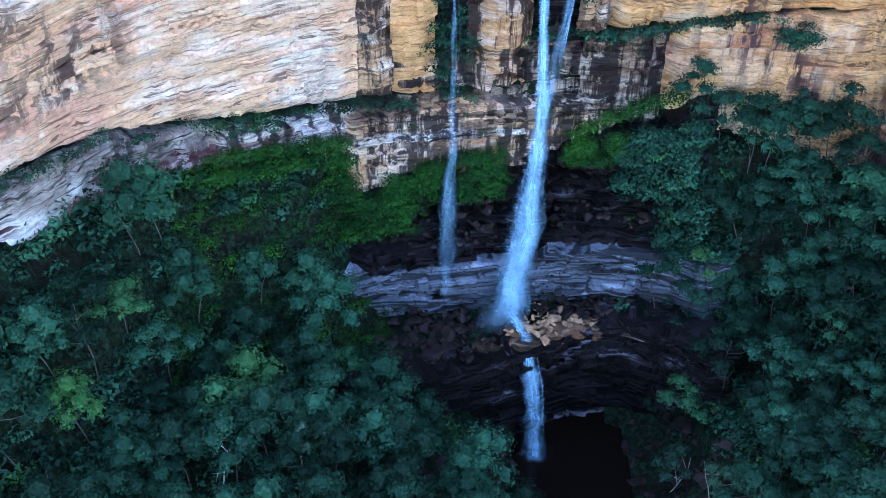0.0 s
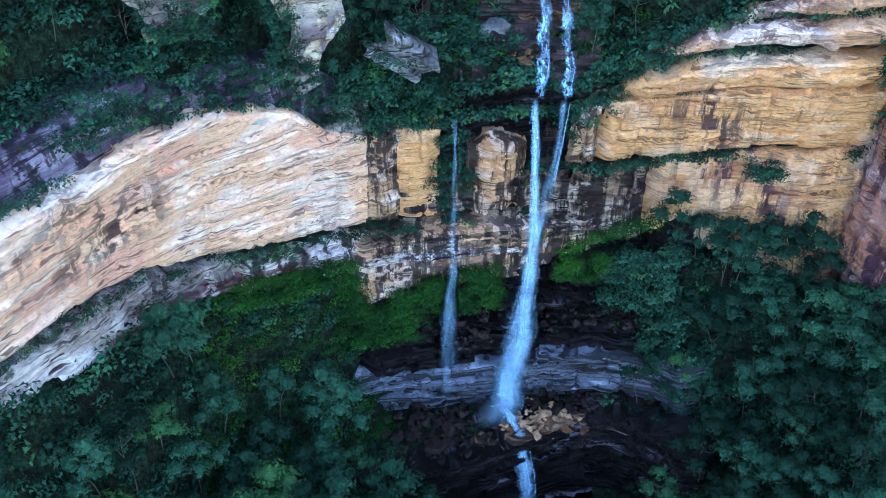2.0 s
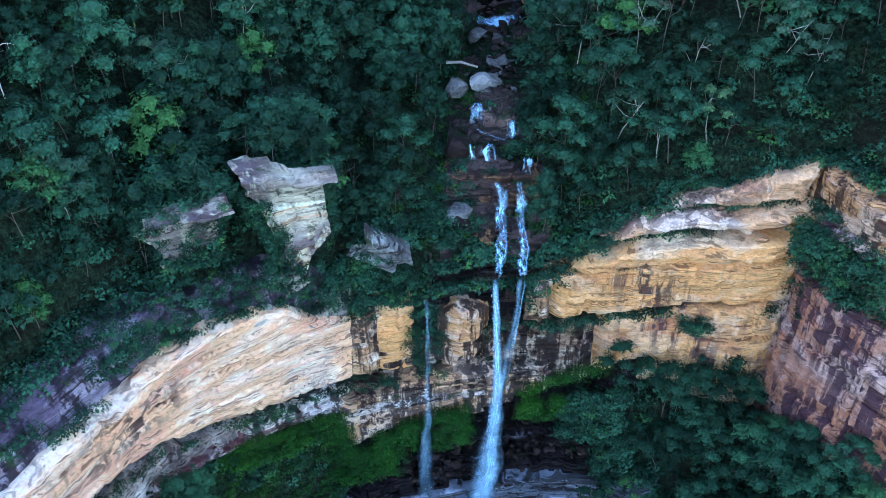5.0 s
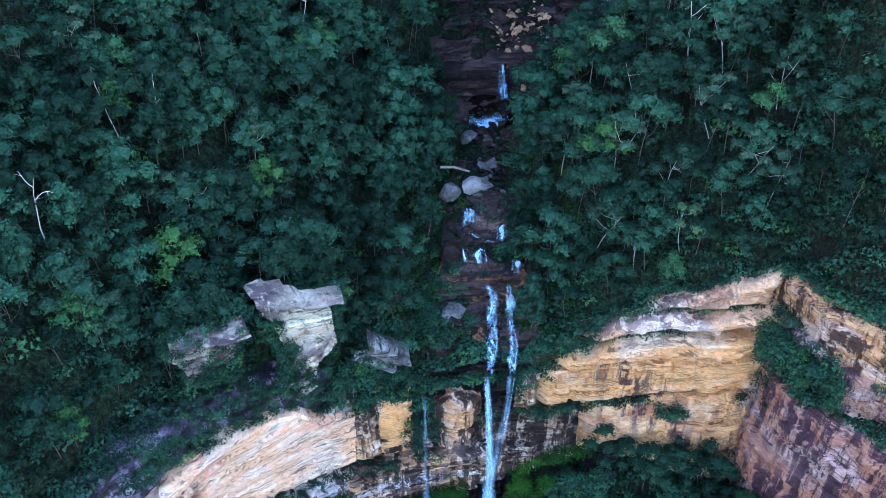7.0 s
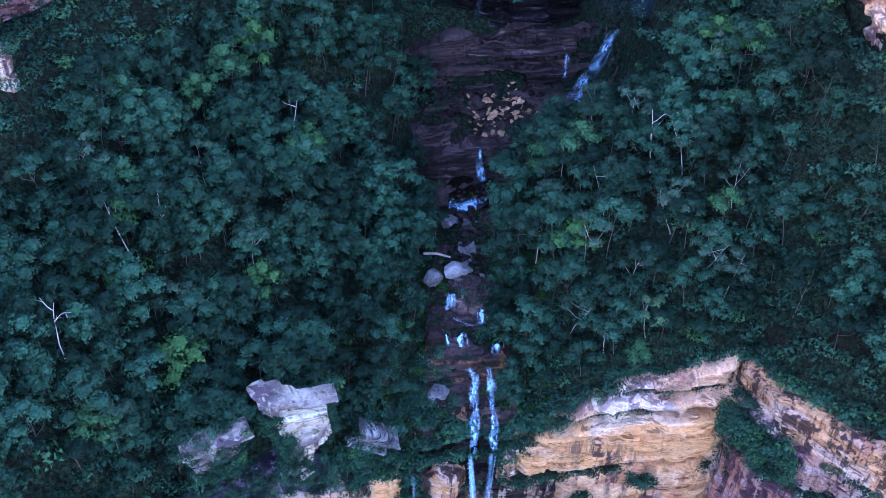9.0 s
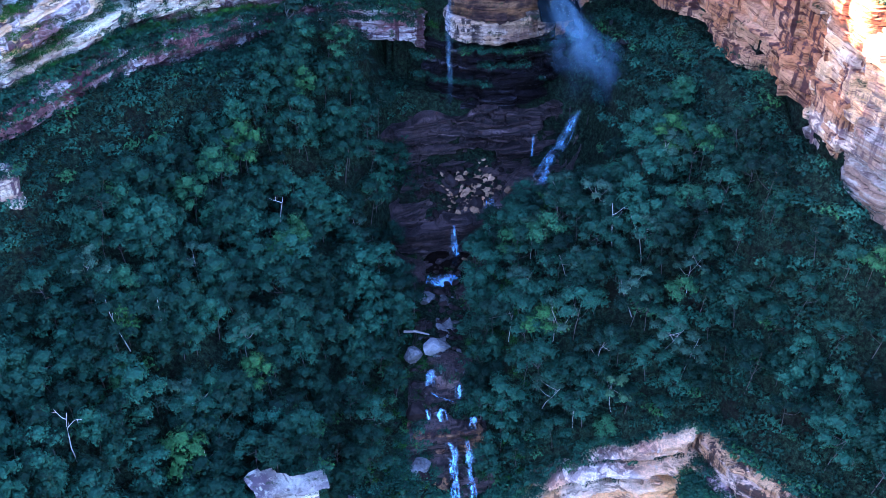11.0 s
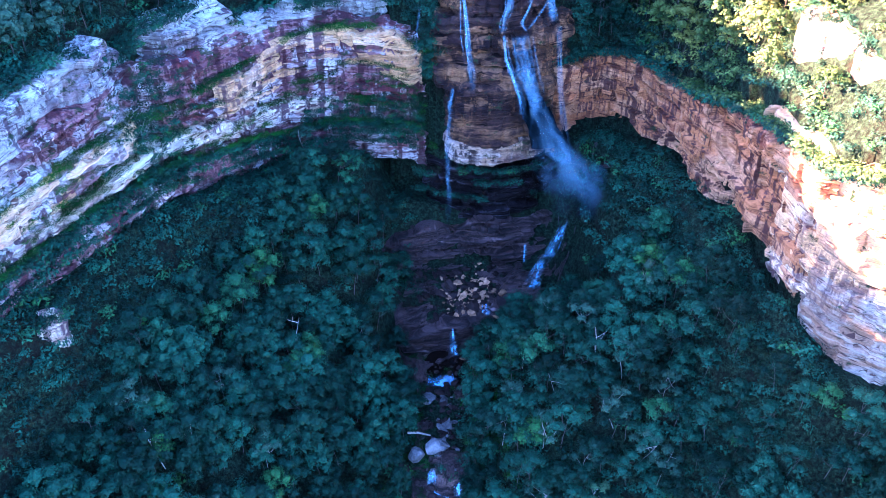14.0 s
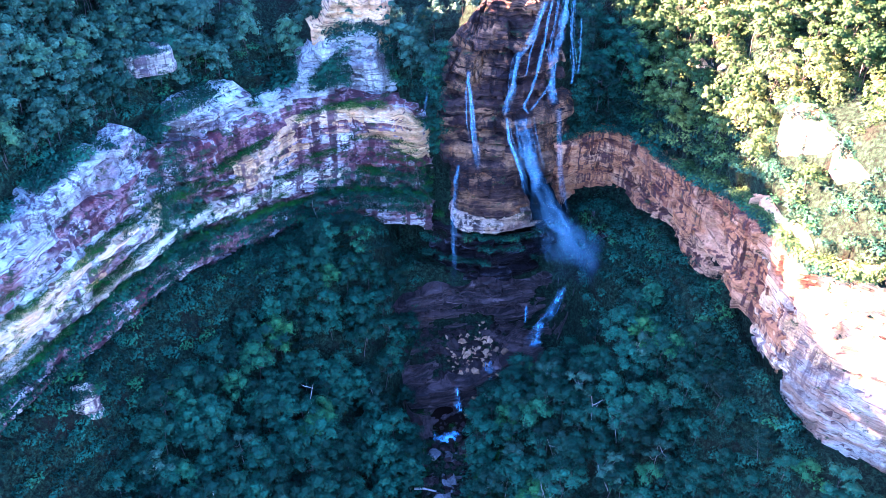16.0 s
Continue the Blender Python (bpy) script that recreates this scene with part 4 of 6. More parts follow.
STONES = [stone(80 + k, 1.25, 0.95, 0.7, 11, 2) for k in range(6)]
STONE_MESH = {}
for mat_name, mat in (("dark", BOULDER), ("tan", BOULDER_TAN), ("grey", BOULDER_GREY), ("pale", BOULDER_PALE), ("rust", BOULDER_RUST)):
    STONE_MESH[mat_name] = [mesh_of("boulder", v, f, mat) for v, f in STONES]
rng = np.random.default_rng(17)


rubble_v, rubble_f, rubble_base = [], [], 0


def boulders(n, spot, size, tone, label, group, level=None, joined=False):
    global rubble_base
    for k in range(n):
        x, y = spot()
        s = size * math.exp(rng.normal() * 0.4)
        z = float(ground_z(np.array(x), np.array(y)))
        i = rng.integers(6)
        place = Vector((x, y, (z if level is None else level) + s * 0.2))
        turn = tuple(rng.uniform(-0.5, 0.5, 2)) + (rng.uniform(0, 6.28),)
        scale = (s, s * rng.uniform(0.7, 1.2), s * rng.uniform(0.5, 1.0))
        if joined:
            m = np.array(Matrix.LocRotScale(place, Euler(turn), Vector(scale)))
            rubble_v.append(STONES[i][0] @ m[:3, :3].T + m[:3, 3])
            rubble_f.append(STONES[i][1] + rubble_base)
            rubble_base += len(STONES[i][0])
            continue
        ob = new("boulder", STONE_MESH[tone][i])
        ob.location, ob.rotation_euler, ob.scale = place, turn, scale
        tagged(ob, label, "boulder", group)


def round_spot(cx, cy, rx, ry):
    return lambda: (cx + rng.normal() * rx, cy + rng.normal() * ry)


def stream_spot(y0, y1, wide):
    def spot():
        y = rng.uniform(y0, y1)
        return float(stream_x(y)) + rng.normal() * wide, y
    return spot


boulders(100, round_spot(16.0, 107.6, 3.6, 1.7), 0.55, "tan", "tan broken boulder on the ledge under the fall", "fallen boulders", -3.9)
boulders(170, round_spot(27.5, 193.0, 3.4, 4.2), 0.8, "tan", "brown angular boulder in the rubble under the upper fall", "rubble boulders")
boulders(22, round_spot(15.8, 106.0, 3.4, 0.9), 1.0, "rust", "rust-stained rock slab at the foot of the fall", "fallen boulders", -4.9)
boulders(12, round_spot(12.5, 154, 3.0, 4.0), 1.7, "grey", "large pale grey boulder in the stream bed", "stream boulders")
boulders(20, stream_spot(140, 170, 2.6), 1.0, "grey", "pale grey rounded boulder in the stream bed", "stream boulders")
boulders(40, stream_spot(128, 180, 4.0), 0.9, "dark", "dark rounded boulder in the stream bed", "stream boulders")
boulders(120, round_spot(22, 110.2, 8, 1.3), 0.8, "dark", "", "", -3.6, True)
boulders(160, round_spot(13, 116.0, 10, 1.8), 0.9, "dark", "", "", None, True)
boulders(80, round_spot(0, 107.5, 6, 1.5), 0.9, "dark", "", "", -3.6, True)
boulders(110, round_spot(-3, 103.0, 5, 2.0), 0.8, "dark", "", "", -4.0, True)
boulders(90, round_spot(34, 193, 8, 5), 0.8, "dark", "", "", None, True)
boulders(110, round_spot(20, 200, 9, 5), 0.9, "dark", "", "", None, True)
boulders(260, round_spot(26, 191, 11, 6), 0.9, "dark", "", "", None, True)
boulders(260, stream_spot(124, 182, 5.0), 0.8, "dark", "", "", None, True)
boulders(90, round_spot(8, 90, 4, 7), 0.9, "dark", "", "", None, True)
boulders(140, round_spot(36, 91, 4.0, 7), 0.9, "dark", "", "", None, True)
for k in range(260):
    x, z = rng.uniform(-8, 34), rng.uniform(6, 19)
    i, q = rng.integers(6), 0.75 * math.exp(rng.normal() * 0.4)
    y = float(line_y(STEP_MID, x)) + 1.0 + 4.0 * (z - 4) / 17 - 0.9
    m = np.array(Matrix.LocRotScale(Vector((x, y, z)), Euler((rng.uniform(-0.5, 0.5), rng.uniform(-0.5, 0.5), rng.uniform(0, 6.28))), Vector((q, q, q * 0.7))))
    rubble_v.append(STONES[i][0] @ m[:3, :3].T + m[:3, 3])
    rubble_f.append(STONES[i][1] + rubble_base)
    rubble_base += len(STONES[i][0])
rubble = thing("rubble", "dark wet broken rock scattered under the falls and along the stream", "rubble", kind="stuff")
part("stones", mesh_of("stones", np.concatenate(rubble_v), np.concatenate(rubble_f), BOULDER), rubble)
for x, y, s, tone, lab in ((13.8, 153, 3.9, "pale", "large pale grey boulder in the stream"), (7.5, 151.5, 3.2, "grey", "large grey boulder beside the stream"), (17.5, 147.5, 2.2, "grey", "grey rounded boulder in the stream"),
                           (6.5, 128.5, 3.6, "grey", "large blue-grey boulder beside the cascade"), (-3.5, 131.5, 3.2, "dark", "dark rounded boulder in the gully"), (8, 127.5, 3.8, "dark", "large dark boulder beside the fall lip"), (7, 139, 3.6, "dark", "dark boulder at the stream edge"),
                           (9, 176, 3.0, "dark", "dark boulder beside the pool"), (12.5, 168, 3.2, "grey", "grey boulder below the small pool")):
    ob = new("boulder", STONE_MESH[tone][rng.integers(6)])
    ob.location = (x, y, float(ground_z(np.array(x), np.array(y))) + 0.3 * s)
    ob.scale, ob.rotation_euler = (s * 0.85, s, s * 1.15), (0.2, 0.15, rng.uniform(0, 6))
    tagged(ob, lab, "boulder", "stream boulders")


# ---- water ----
def sheet_of(path, widths, lanes=3, seed=0, bulge=0.5, swell=1.5, fade=(0.04, 0.06)):
    """Falling water along a path: nested curved sheets, with uv across and along."""
    path = np.array(path, float)
    seg = np.concatenate([[0], np.cumsum(np.linalg.norm(np.diff(path, axis=0), axis=1))])
    s = np.linspace(0, seg[-1], max(8, int(seg[-1] / 0.8)))
    c = np.stack([np.interp(s, seg, path[:, k]) for k in range(3)], -1)
    c[:, 0] += value_noise(np.stack([s * 0.15, s * 0, s * 0], -1), seed) * 0.12
    w = swell * (1 + 0.10 * value_noise(np.stack([s * 0.45, s * 0 + 3, s * 0], -1), seed + 9)) * np.interp(s / seg[-1], np.linspace(0, 1, len(widths)), widths)
    verts, faces, uvs, fades = [], [], [], []
    along = s / seg[-1]
    ends = smooth_step(along, 0, fade[0]) * (1 - smooth_step(along, 1 - fade[1], 1.0))
    a = np.linspace(-1, 1, 9)
    for lane in range(lanes):
        k = 1 - 0.22 * lane
        wob = value_noise(np.stack([s * 0.3, s * 0 + lane, s * 0], -1), seed + 4)[:, None] * 0.07 * w[:, None]
        x = c[:, :1] + a * w[:, None] * 0.5 * k + wob
        y = c[:, 1:2] - (1 - a ** 2) * w[:, None] * bulge * (1 - 0.45 * lane) * 0.5
        z = np.repeat(c[:, 2:], 9, 1)
        base = sum(len(v) for v in verts)
        verts.append(np.stack([x, y, z], -1).reshape(-1, 3))
        faces.append(grid_faces(len(s), 9) + base)
        uvs.append(np.stack([np.broadcast_to((a + 1) / 2 * 0.98 + 0.01, x.shape) + lane * 3 + seed * 11, np.broadcast_to(s[:, None] + lane * 37, x.shape)], -1).reshape(-1, 2))
        fades.append(np.repeat(ends, 9))
    return np.concatenate(verts), np.concatenate(faces), np.concatenate(uvs), np.concatenate(fades)


def water_sheet(name, path, widths, parent, mat=None, lanes=3, seed=0, bulge=0.5, label="", swell=1.5, fade=(0.04, 0.06)):
    V, F, U, E = sheet_of(path, widths, lanes, seed, bulge, swell, fade)
    me = mesh_of(name, V - np.array(parent.location, np.float32), F, mat or FALL, True)
    layer = me.uv_layers.new(name="UVMap")
    idx = np.empty(len(me.loops), np.int32)
    me.loops.foreach_get("vertex_index", idx)
    layer.data.foreach_set("uv", U[idx].ravel().astype(np.float32))
    me.attributes.new("fade", "FLOAT", "POINT").data.foreach_set("value", E.astype(np.float32))
    return part(name, me, parent, label)


def ribbons(name, path, widths, n, parent, mat=None, seed=0, jog=0.35, fade=(0.04, 0.1), thin=1.3, lanes=1):
    """A broken sheet of water along a path, with a few loose threads beside it."""
    r = np.random.default_rng(seed + 500)
    path = np.array(path, float)
    seg = np.concatenate([[0], np.cumsum(np.linalg.norm(np.diff(path, axis=0), axis=1))])
    steps = max(4, int(seg[-1] / 2.0))
    for k in range(1 + (n + 1) // 2):
        s = np.linspace(r.uniform(0, 0.1) * seg[-1] * (k > 0), seg[-1] * (r.uniform(0.7, 1.0) if k else 1.0), steps)
        c = np.stack([np.interp(s, seg, path[:, j]) for j in range(3)], -1)
        w = np.interp(s / seg[-1], np.linspace(0, 1, len(widths)), widths)
        if k:
            c[:, 0] += r.uniform(-0.55, 0.55) * w + np.cumsum(r.normal(size=steps)) * jog * 0.25
            own = np.clip(w * 0.2, 0.16, 0.45) * r.uniform(0.5, 1.6, steps)
        else:
            c[:, 0] += r.normal(size=steps) * jog * 0.3
            own = w * thin * r.uniform(0.6, 1.4, steps)
        c[:, 1] -= 0.08 * k
        m = mat or CASCADE
        water_sheet(name, c, own, parent, (THREAD if m is THREAD else VEIL) if k else m, lanes if k else 2, seed * 20 + k, 0.25, "", 1.0, (fade[0] * r.uniform(0.5, 2), min(0.9, fade[1] * r.uniform(0.6, 1.6))))


lower_fall = thing("waterfall", "tall white waterfall dropping over the orange cliff", "waterfall", "waterfalls", at=(12, 112, -3))
LOWER_PATH = [(12.6, 118.0, 51.5), (12.5, 115.0, 47), (13.2, 113.8, 38), (13.2, 112.8, 25), (12.0, 111.2, 10), (10.0, 108.6, -3)]
water_sheet("main_stream", LOWER_PATH, (1.7, 2.3, 3.4, 5.0, 6.8, 7.4), lower_fall, FALL, 3, 1, swell=1.0)
for k in range(3):
    water_sheet("spray", [(12.6 - 0.2 * k, 112.4 - 0.3 * k, 30 - 4 * k), (11.4, 110.8 - 0.3 * k, 12), (9.2 - 0.4 * k, 108.2 - 0.3 * k, -3.5)], (4.0, 8.0 + k, 10.5 + k), lower_fall, MIST, 1, 21 + k, swell=1.0, fade=(0.45, 0.12))
ribbons("side_strand", [(17.0, 118.6, 51.0), (16.0, 115.8, 44), (14.6, 114.2, 36), (13.4, 113.0, 26)], (1.2, 1.3, 1.6, 2.0), 4, lower_fall, SHEER, 3, 0.12, (0.03, 0.3), 1.6)
thin_fall = thing("waterfall", "thin veil of water beside the main fall", "waterfall", "waterfalls", at=(1, 112, 8))
THIN_PATH = [(1.4, 115.2, 50), (1.5, 112.8, 45), (1.3, 112.4, 25), (0.0, 111.5, 7), (-0.3, 109.8, -1)]
ribbons("water_veil", THIN_PATH, (0.7, 1.0, 1.6, 2.4, 2.6), 4, thin_fall, THREAD, 4, 0.2, (0.02, 0.35), 1.5)
for k in range(3):
    water_sheet("spray", [(1.4, 112.2, 34 - 6 * k), (0.6, 111.3, 15), (-0.2, 109.6, -1)], (1.6, 3.2 + k, 3.6 + k), thin_fall, MIST, 1, 30 + k, swell=1.0, fade=(0.4, 0.25))
pool_fall = thing("waterfall", "narrow blue-white fall into the dark plunge pool", "waterfall", "waterfalls", at=(14, 103, -26))
POOL_PATH = [(12.6, 104.6, -3.8), (13.0, 102.6, -6), (13.8, 101.8, -12), (14.7, 101.5, -26)]
ribbons("strand", POOL_PATH, (1.8, 2.6, 3.0, 3.4), 5, pool_fall, FALL, 5, 0.15, (0.02, 0.03), 1.5)
for k in range(3):
    water_sheet("foot_foam", [(14.5, 101.0, -21), (14.7, 100.4, -24.5), (14.9, 99.6, -25.8)], (2.6, 4.5 + k, 5.5 + k), pool_fall, (FALL, MIST, MIST)[k], 1, 24 + k, swell=1.0, fade=(0.6, 0.15))
ledge_trickle = thing("waterfall", "broken white water between boulders on the ledge", "waterfall", "waterfalls", at=(11, 106, -4))
ribbons("strand", [(10.0, 108.6, -1.6), (11.0, 107.0, -2.6), (11.6, 105.6, -3.2), (12.5, 104.4, -4)], (1.6, 2.2, 1.8), 4, ledge_trickle, FALL, 6, 0.5)

chute = thing("waterfall", "white cascade in two strands down brown rock steps", "waterfall", "waterfalls", at=(14, 125, 48))
ribbons("left_strand", [(13.6, 131.6, 61), (14.2, 130.2, 57), (14.0, 127.5, 54.8), (14.0, 123.0, 53.6), (13.6, 121.2, 52), (12.7, 117.8, 51.6)], (2.0, 3.4, 2.6, 3.6, 2.8, 1.8), 6, chute, TORN, 7, 0.55, (0.03, 0.05), 1.5)
ribbons("right_strand", [(17.4, 131.6, 61), (17.8, 130.2, 57), (17.6, 127.5, 54.8), (17.8, 123.0, 53.6), (17.4, 121.2, 52), (17.0, 118.4, 51.2)], (1.8, 2.6, 1.8, 2.8, 1.8), 4, chute, TORN, 8, 0.5, (0.03, 0.05), 1.5)


def small_fall(path, widths, seed, label="short white fall between stream boulders", mat=None, n=5, jog=0.35):
    mat = mat or TORN
    t = thing("small_waterfall", label, "waterfall", "stream falls", at=path[-1])
    ribbons("strand", path, [1.25 * w for w in widths], n, t, mat, 40 + seed, jog, (0.05, 0.12), 1.5)
    return t


small_fall([(12.7, 138.4, 64.2), (12.7, 137.3, 63.4), (12.6, 136.3, 60.6)], (1.6, 2.4, 3.2), 7)
small_fall([(9.8, 138.6, 64.0), (9.8, 137.4, 63.2), (9.8, 136.8, 61.0)], (0.8, 1.0, 1.0), 27, n=2)
small_fall([(19.7, 137.0, 62.2), (19.7, 135.9, 61.4), (19.7, 134.8, 58.6)], (1.8, 2.2, 2.6), 8)
small_fall([(11.2, 146.6, 67.4), (11.2, 145.4, 67.0), (11.1, 144.2, 64.6)], (1.6, 2.2, 2.6), 9)
small_fall([(17.5, 143.6, 65.6), (17.5, 142.4, 65.0), (17.4, 141.3, 63.2)], (1.4, 1.8, 2.0), 10, n=4)
small_fall([(11.0, 142.6, 64.4), (13.0, 141.2, 63.8), (16.0, 140.2, 63.4)], (0.35, 0.45, 0.4), 17, "shallow riffle between stream boulders", n=3)
small_fall([(21.0, 184.6, 77.2), (21.0, 182.9, 76.8), (21.1, 182.2, 74), (21.1, 181.6, 69.6)], (1.0, 1.4, 1.6, 2.4), 11, "narrow white fall into a small dark pool", jog=0.12)
small_fall([(17.5, 175.2, 70.2), (17.5, 173.6, 69.9), (17.5, 172.2, 68.4)], (6.5, 7.6, 7.6), 12, "broad low white weir across the stream", n=13, jog=0.5)
small_fall([(31.0, 190.4, 80.0), (30.8, 189, 79.3), (30.8, 187.8, 77.8)], (1.8, 2.6, 2.2), 13, n=4)
small_fall([(31.4, 187.4, 77.2), (30.4, 185.5, 74.5), (29.5, 184, 71)], (0.9, 1.4, 1.2), 14, n=3)
small_fall([(54.0, 202, 96.5), (52.0, 200.2, 92.5), (49.8, 198.6, 89), (46.6, 197.2, 85.5), (44.2, 194.6, 80.5)], (2.0, 2.2, 2.8, 2.4, 4.0), 15, "long white cascade down dark rock", n=7, jog=0.7)
small_fall([(42.6, 199.4, 92.0), (42.4, 198.6, 89), (42.2, 198.2, 86)], (0.5, 0.8, 0.8), 16, "thin trickle down dark rock", VEIL, 2)

upper_fall = thing("waterfall", "tall upper waterfall spreading into a plume of spray", "waterfall", "waterfalls", at=(45, 204, 98))
braid = np.random.default_rng(91)
# strands on the ribbed chute: x and height along each, and its width
CHUTE = (([(45.0, 178), (42.5, 172), (40.6, 168), (38.1, 165.3), (37.4, 161.2), (37.0, 156.2), (35.8, 153.4), (35.4, 150)], 1.5, 4),
         ([(46.4, 178), (44.8, 168.4), (43.3, 161.6), (41.0, 155.2), (39.6, 152.6), (41.1, 150.2)], 0.7, 2),
         ([(50.4, 178), (48.7, 168.2), (47.4, 164.2), (47.1, 159.2), (47.4, 155.6), (48.0, 152)], 1.8, 4),
         ([(47.1, 158.8), (45.7, 156.6), (43.6, 153.8), (41.4, 151.0)], 0.55, 1),
         ([(52.4, 178), (52.0, 168), (53.0, 161), (52.4, 156)], 0.6, 2),
         ([(44.6, 178), (42.6, 170), (41.2, 166), (40.2, 160)], 0.35, 1),
         ([(48.2, 178), (47.4, 171), (46.2, 166), (46.8, 160)], 0.45, 1),
         ([(54.4, 172), (54.8, 164), (54.2, 158)], 0.3, 1))
for k, (line, wide, n) in enumerate(CHUTE):
    line = np.array(line, float)
    for j in range(1 + n):
        t = np.linspace(0, len(line) - 1, 26)
        x, z = np.interp(t, np.arange(len(line)), line[:, 0]), np.interp(t, np.arange(len(line)), line[:, 1])
        stray = np.cumsum(braid.normal(size=26)) * 0.16
        x = x + (j > 0) * (braid.uniform(-0.75, 0.75) * wide + stray - np.linspace(0, 1, 26) * stray[-1])
        y = 207.3 + np.maximum(z - 152, 0) * 0.22 + 0.018 * (x - 40) ** 2
        own = (2.2 * wide if j == 0 else braid.uniform(0.14, 0.34)) * braid.uniform(0.4, 1.4, 14)
        water_sheet("braided_strand", np.stack([x, y, z], -1), own, upper_fall, VEIL if j else SHEER, 2 if j == 0 else 1, 100 + 12 * k + j, 0.2, "", 1.0)
# the free fall: a fan of veils off the lip that closes into the plume
for k in range(6):
    u = (0.0, 0.08, 0.35, 0.55, 0.8, 1.0)[k] + braid.uniform(-0.05, 0.05)
    wide = (1.4, 1.0, 0.8, 1.0, 0.7, 0.8)[k]
    top = 150.6 - 0.8 * u + braid.uniform(-1.0, 0.6)
    path = [(35.4 + 7.2 * u, 206.0, top), (36.0 + 7.6 * u, 204.9, 145), (38.4 + 6.6 * u, 203.7, 138), (41.0 + 6.2 * u, 202.6, 130), (44.4 + 6.4 * u, 201.4, 121)]
    water_sheet("falling_strand", path, (0.7 * wide, 1.2 * wide, 1.8 * wide, 2.6 * wide, 3.4 * wide), upper_fall, VEIL if k == 0 else THREAD, 2, 160 + k, 0.2, "", 1.0, (0.03, 0.5))
for k in range(2):
    water_sheet("broken_sheet", [(39.0, 206.2 - 0.5 * k, 150.4), (39.8, 205.0 - 0.5 * k, 145), (41.6, 203.8 - 0.5 * k, 138), (44.0, 202.6 - 0.5 * k, 130), (47.4, 201.4 - 0.5 * k, 121)], (6.5, 7.5, 7.5, 7.5, 9.0), upper_fall, SHEER, 1, 190 + k, 0.15, "", 1.0, (0.04, 0.5))
for k in range(3):
    water_sheet("side_strand", [(48.0 + 0.5 * k, 206.2, 152.4), (48.5 + 0.4 * k, 204.6, 146), (48.6 + 0.5 * k, 203.4, 138.5), (50.0 + 0.5 * k, 202.4, 129), (52.4 + 0.6 * k, 201.4, 116)], (0.5, 0.7, 0.9, 1.3, 2.2), upper_fall, THREAD, 2, 180 + k, 0.2, "", 1.0, (0.02, 0.5))
for k in range(2):
    water_sheet("veil", [(38.6 + k, 205.2, 147), (40.4 + k, 203.6, 140), (43.4 + k, 202.2, 131), (47.4 + k, 201.0, 120)], (5.0, 6.6, 8.0, 10.0), upper_fall, MIST, 1, 70 + k, 0.3, "", 1.1, (0.25, 0.3))
for k in range(4):
    o = 1.6 * (k - 1.5)
    water_sheet("plume", [(43.5 + o, 201.4 - 0.2 * k, 138 - 2 * k), (47.5 + o, 200.6 - 0.2 * k, 126 - k), (52.5 + 0.9 * o, 200.2 - 0.2 * k, 116), (57.0 + 0.8 * o, 200.0 - 0.2 * k, 108), (60.5 + 0.5 * o, 200.0, 101)], (7.0, 12.0, 18.0, 25.0, 30.0), upper_fall, MIST, 1, 32 + k, 0.4, "", 1.0 + 0.12 * (k % 3), (0.3, 0.6))
west_fall = thing("waterfall", "separate white strand falling onto the rock block", "waterfall", "waterfalls", at=(27, 204, 136))
ribbons("strand", [(25.6, 208.6, 163), (25.9, 205.4, 158), (26.6, 204.0, 150), (28.0, 203.0, 136.4)], (1.4, 2.2, 2.6, 3.4), 9, west_fall, SHEER, 63, 0.4, (0.03, 0.4), 1.3)
trickle = thing("waterfall", "thin water veil falling beside the rock block", "waterfall", "waterfalls", at=(22, 205, 95))
ribbons("water_veil", [(23.2, 206.6, 137), (22.4, 204.4, 133), (22.0, 204.0, 118), (22.2, 203.8, 96)], (1.2, 1.4, 1.8, 2.2), 4, trickle, THREAD, 64, 0.2, (0.03, 0.5), 1.4)
brook = thing("small_waterfall", "thin brook dropping through a dark cleft", "waterfall", "stream falls", at=(14, 215, 140))
ribbons("strand", [(16.6, 219.0, 153), (15.6, 216.4, 147), (15.0, 214.8, 139)], (0.8, 1.2, 1.0), 3, brook, THREAD, 65)


def pool_sheet(name, label, cx, cy, z, rx, ry, seed):
    a = np.linspace(0, 2 * math.pi, 72, endpoint=False)
    r = 1 + 0.18 * value_noise(np.stack([np.cos(a) * 1.7, np.sin(a) * 1.7, a * 0], -1), seed)
    v = np.stack([cx + rx * r * np.cos(a), cy + ry * r * np.sin(a), a * 0 + z], -1)
    v = np.concatenate([v, [(cx, cy, z)]])
    ob = part(name, mesh_of(name, v, [(i, (i + 1) % 72, 72) for i in range(72)], POOL))
    return tagged(ob, label, "pool", kind="structure")


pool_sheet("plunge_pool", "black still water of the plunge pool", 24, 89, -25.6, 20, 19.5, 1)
pool_sheet("stream_pool", "dark brown pool under the small fall", 20.5, 178, 69.6, 8, 6, 2)

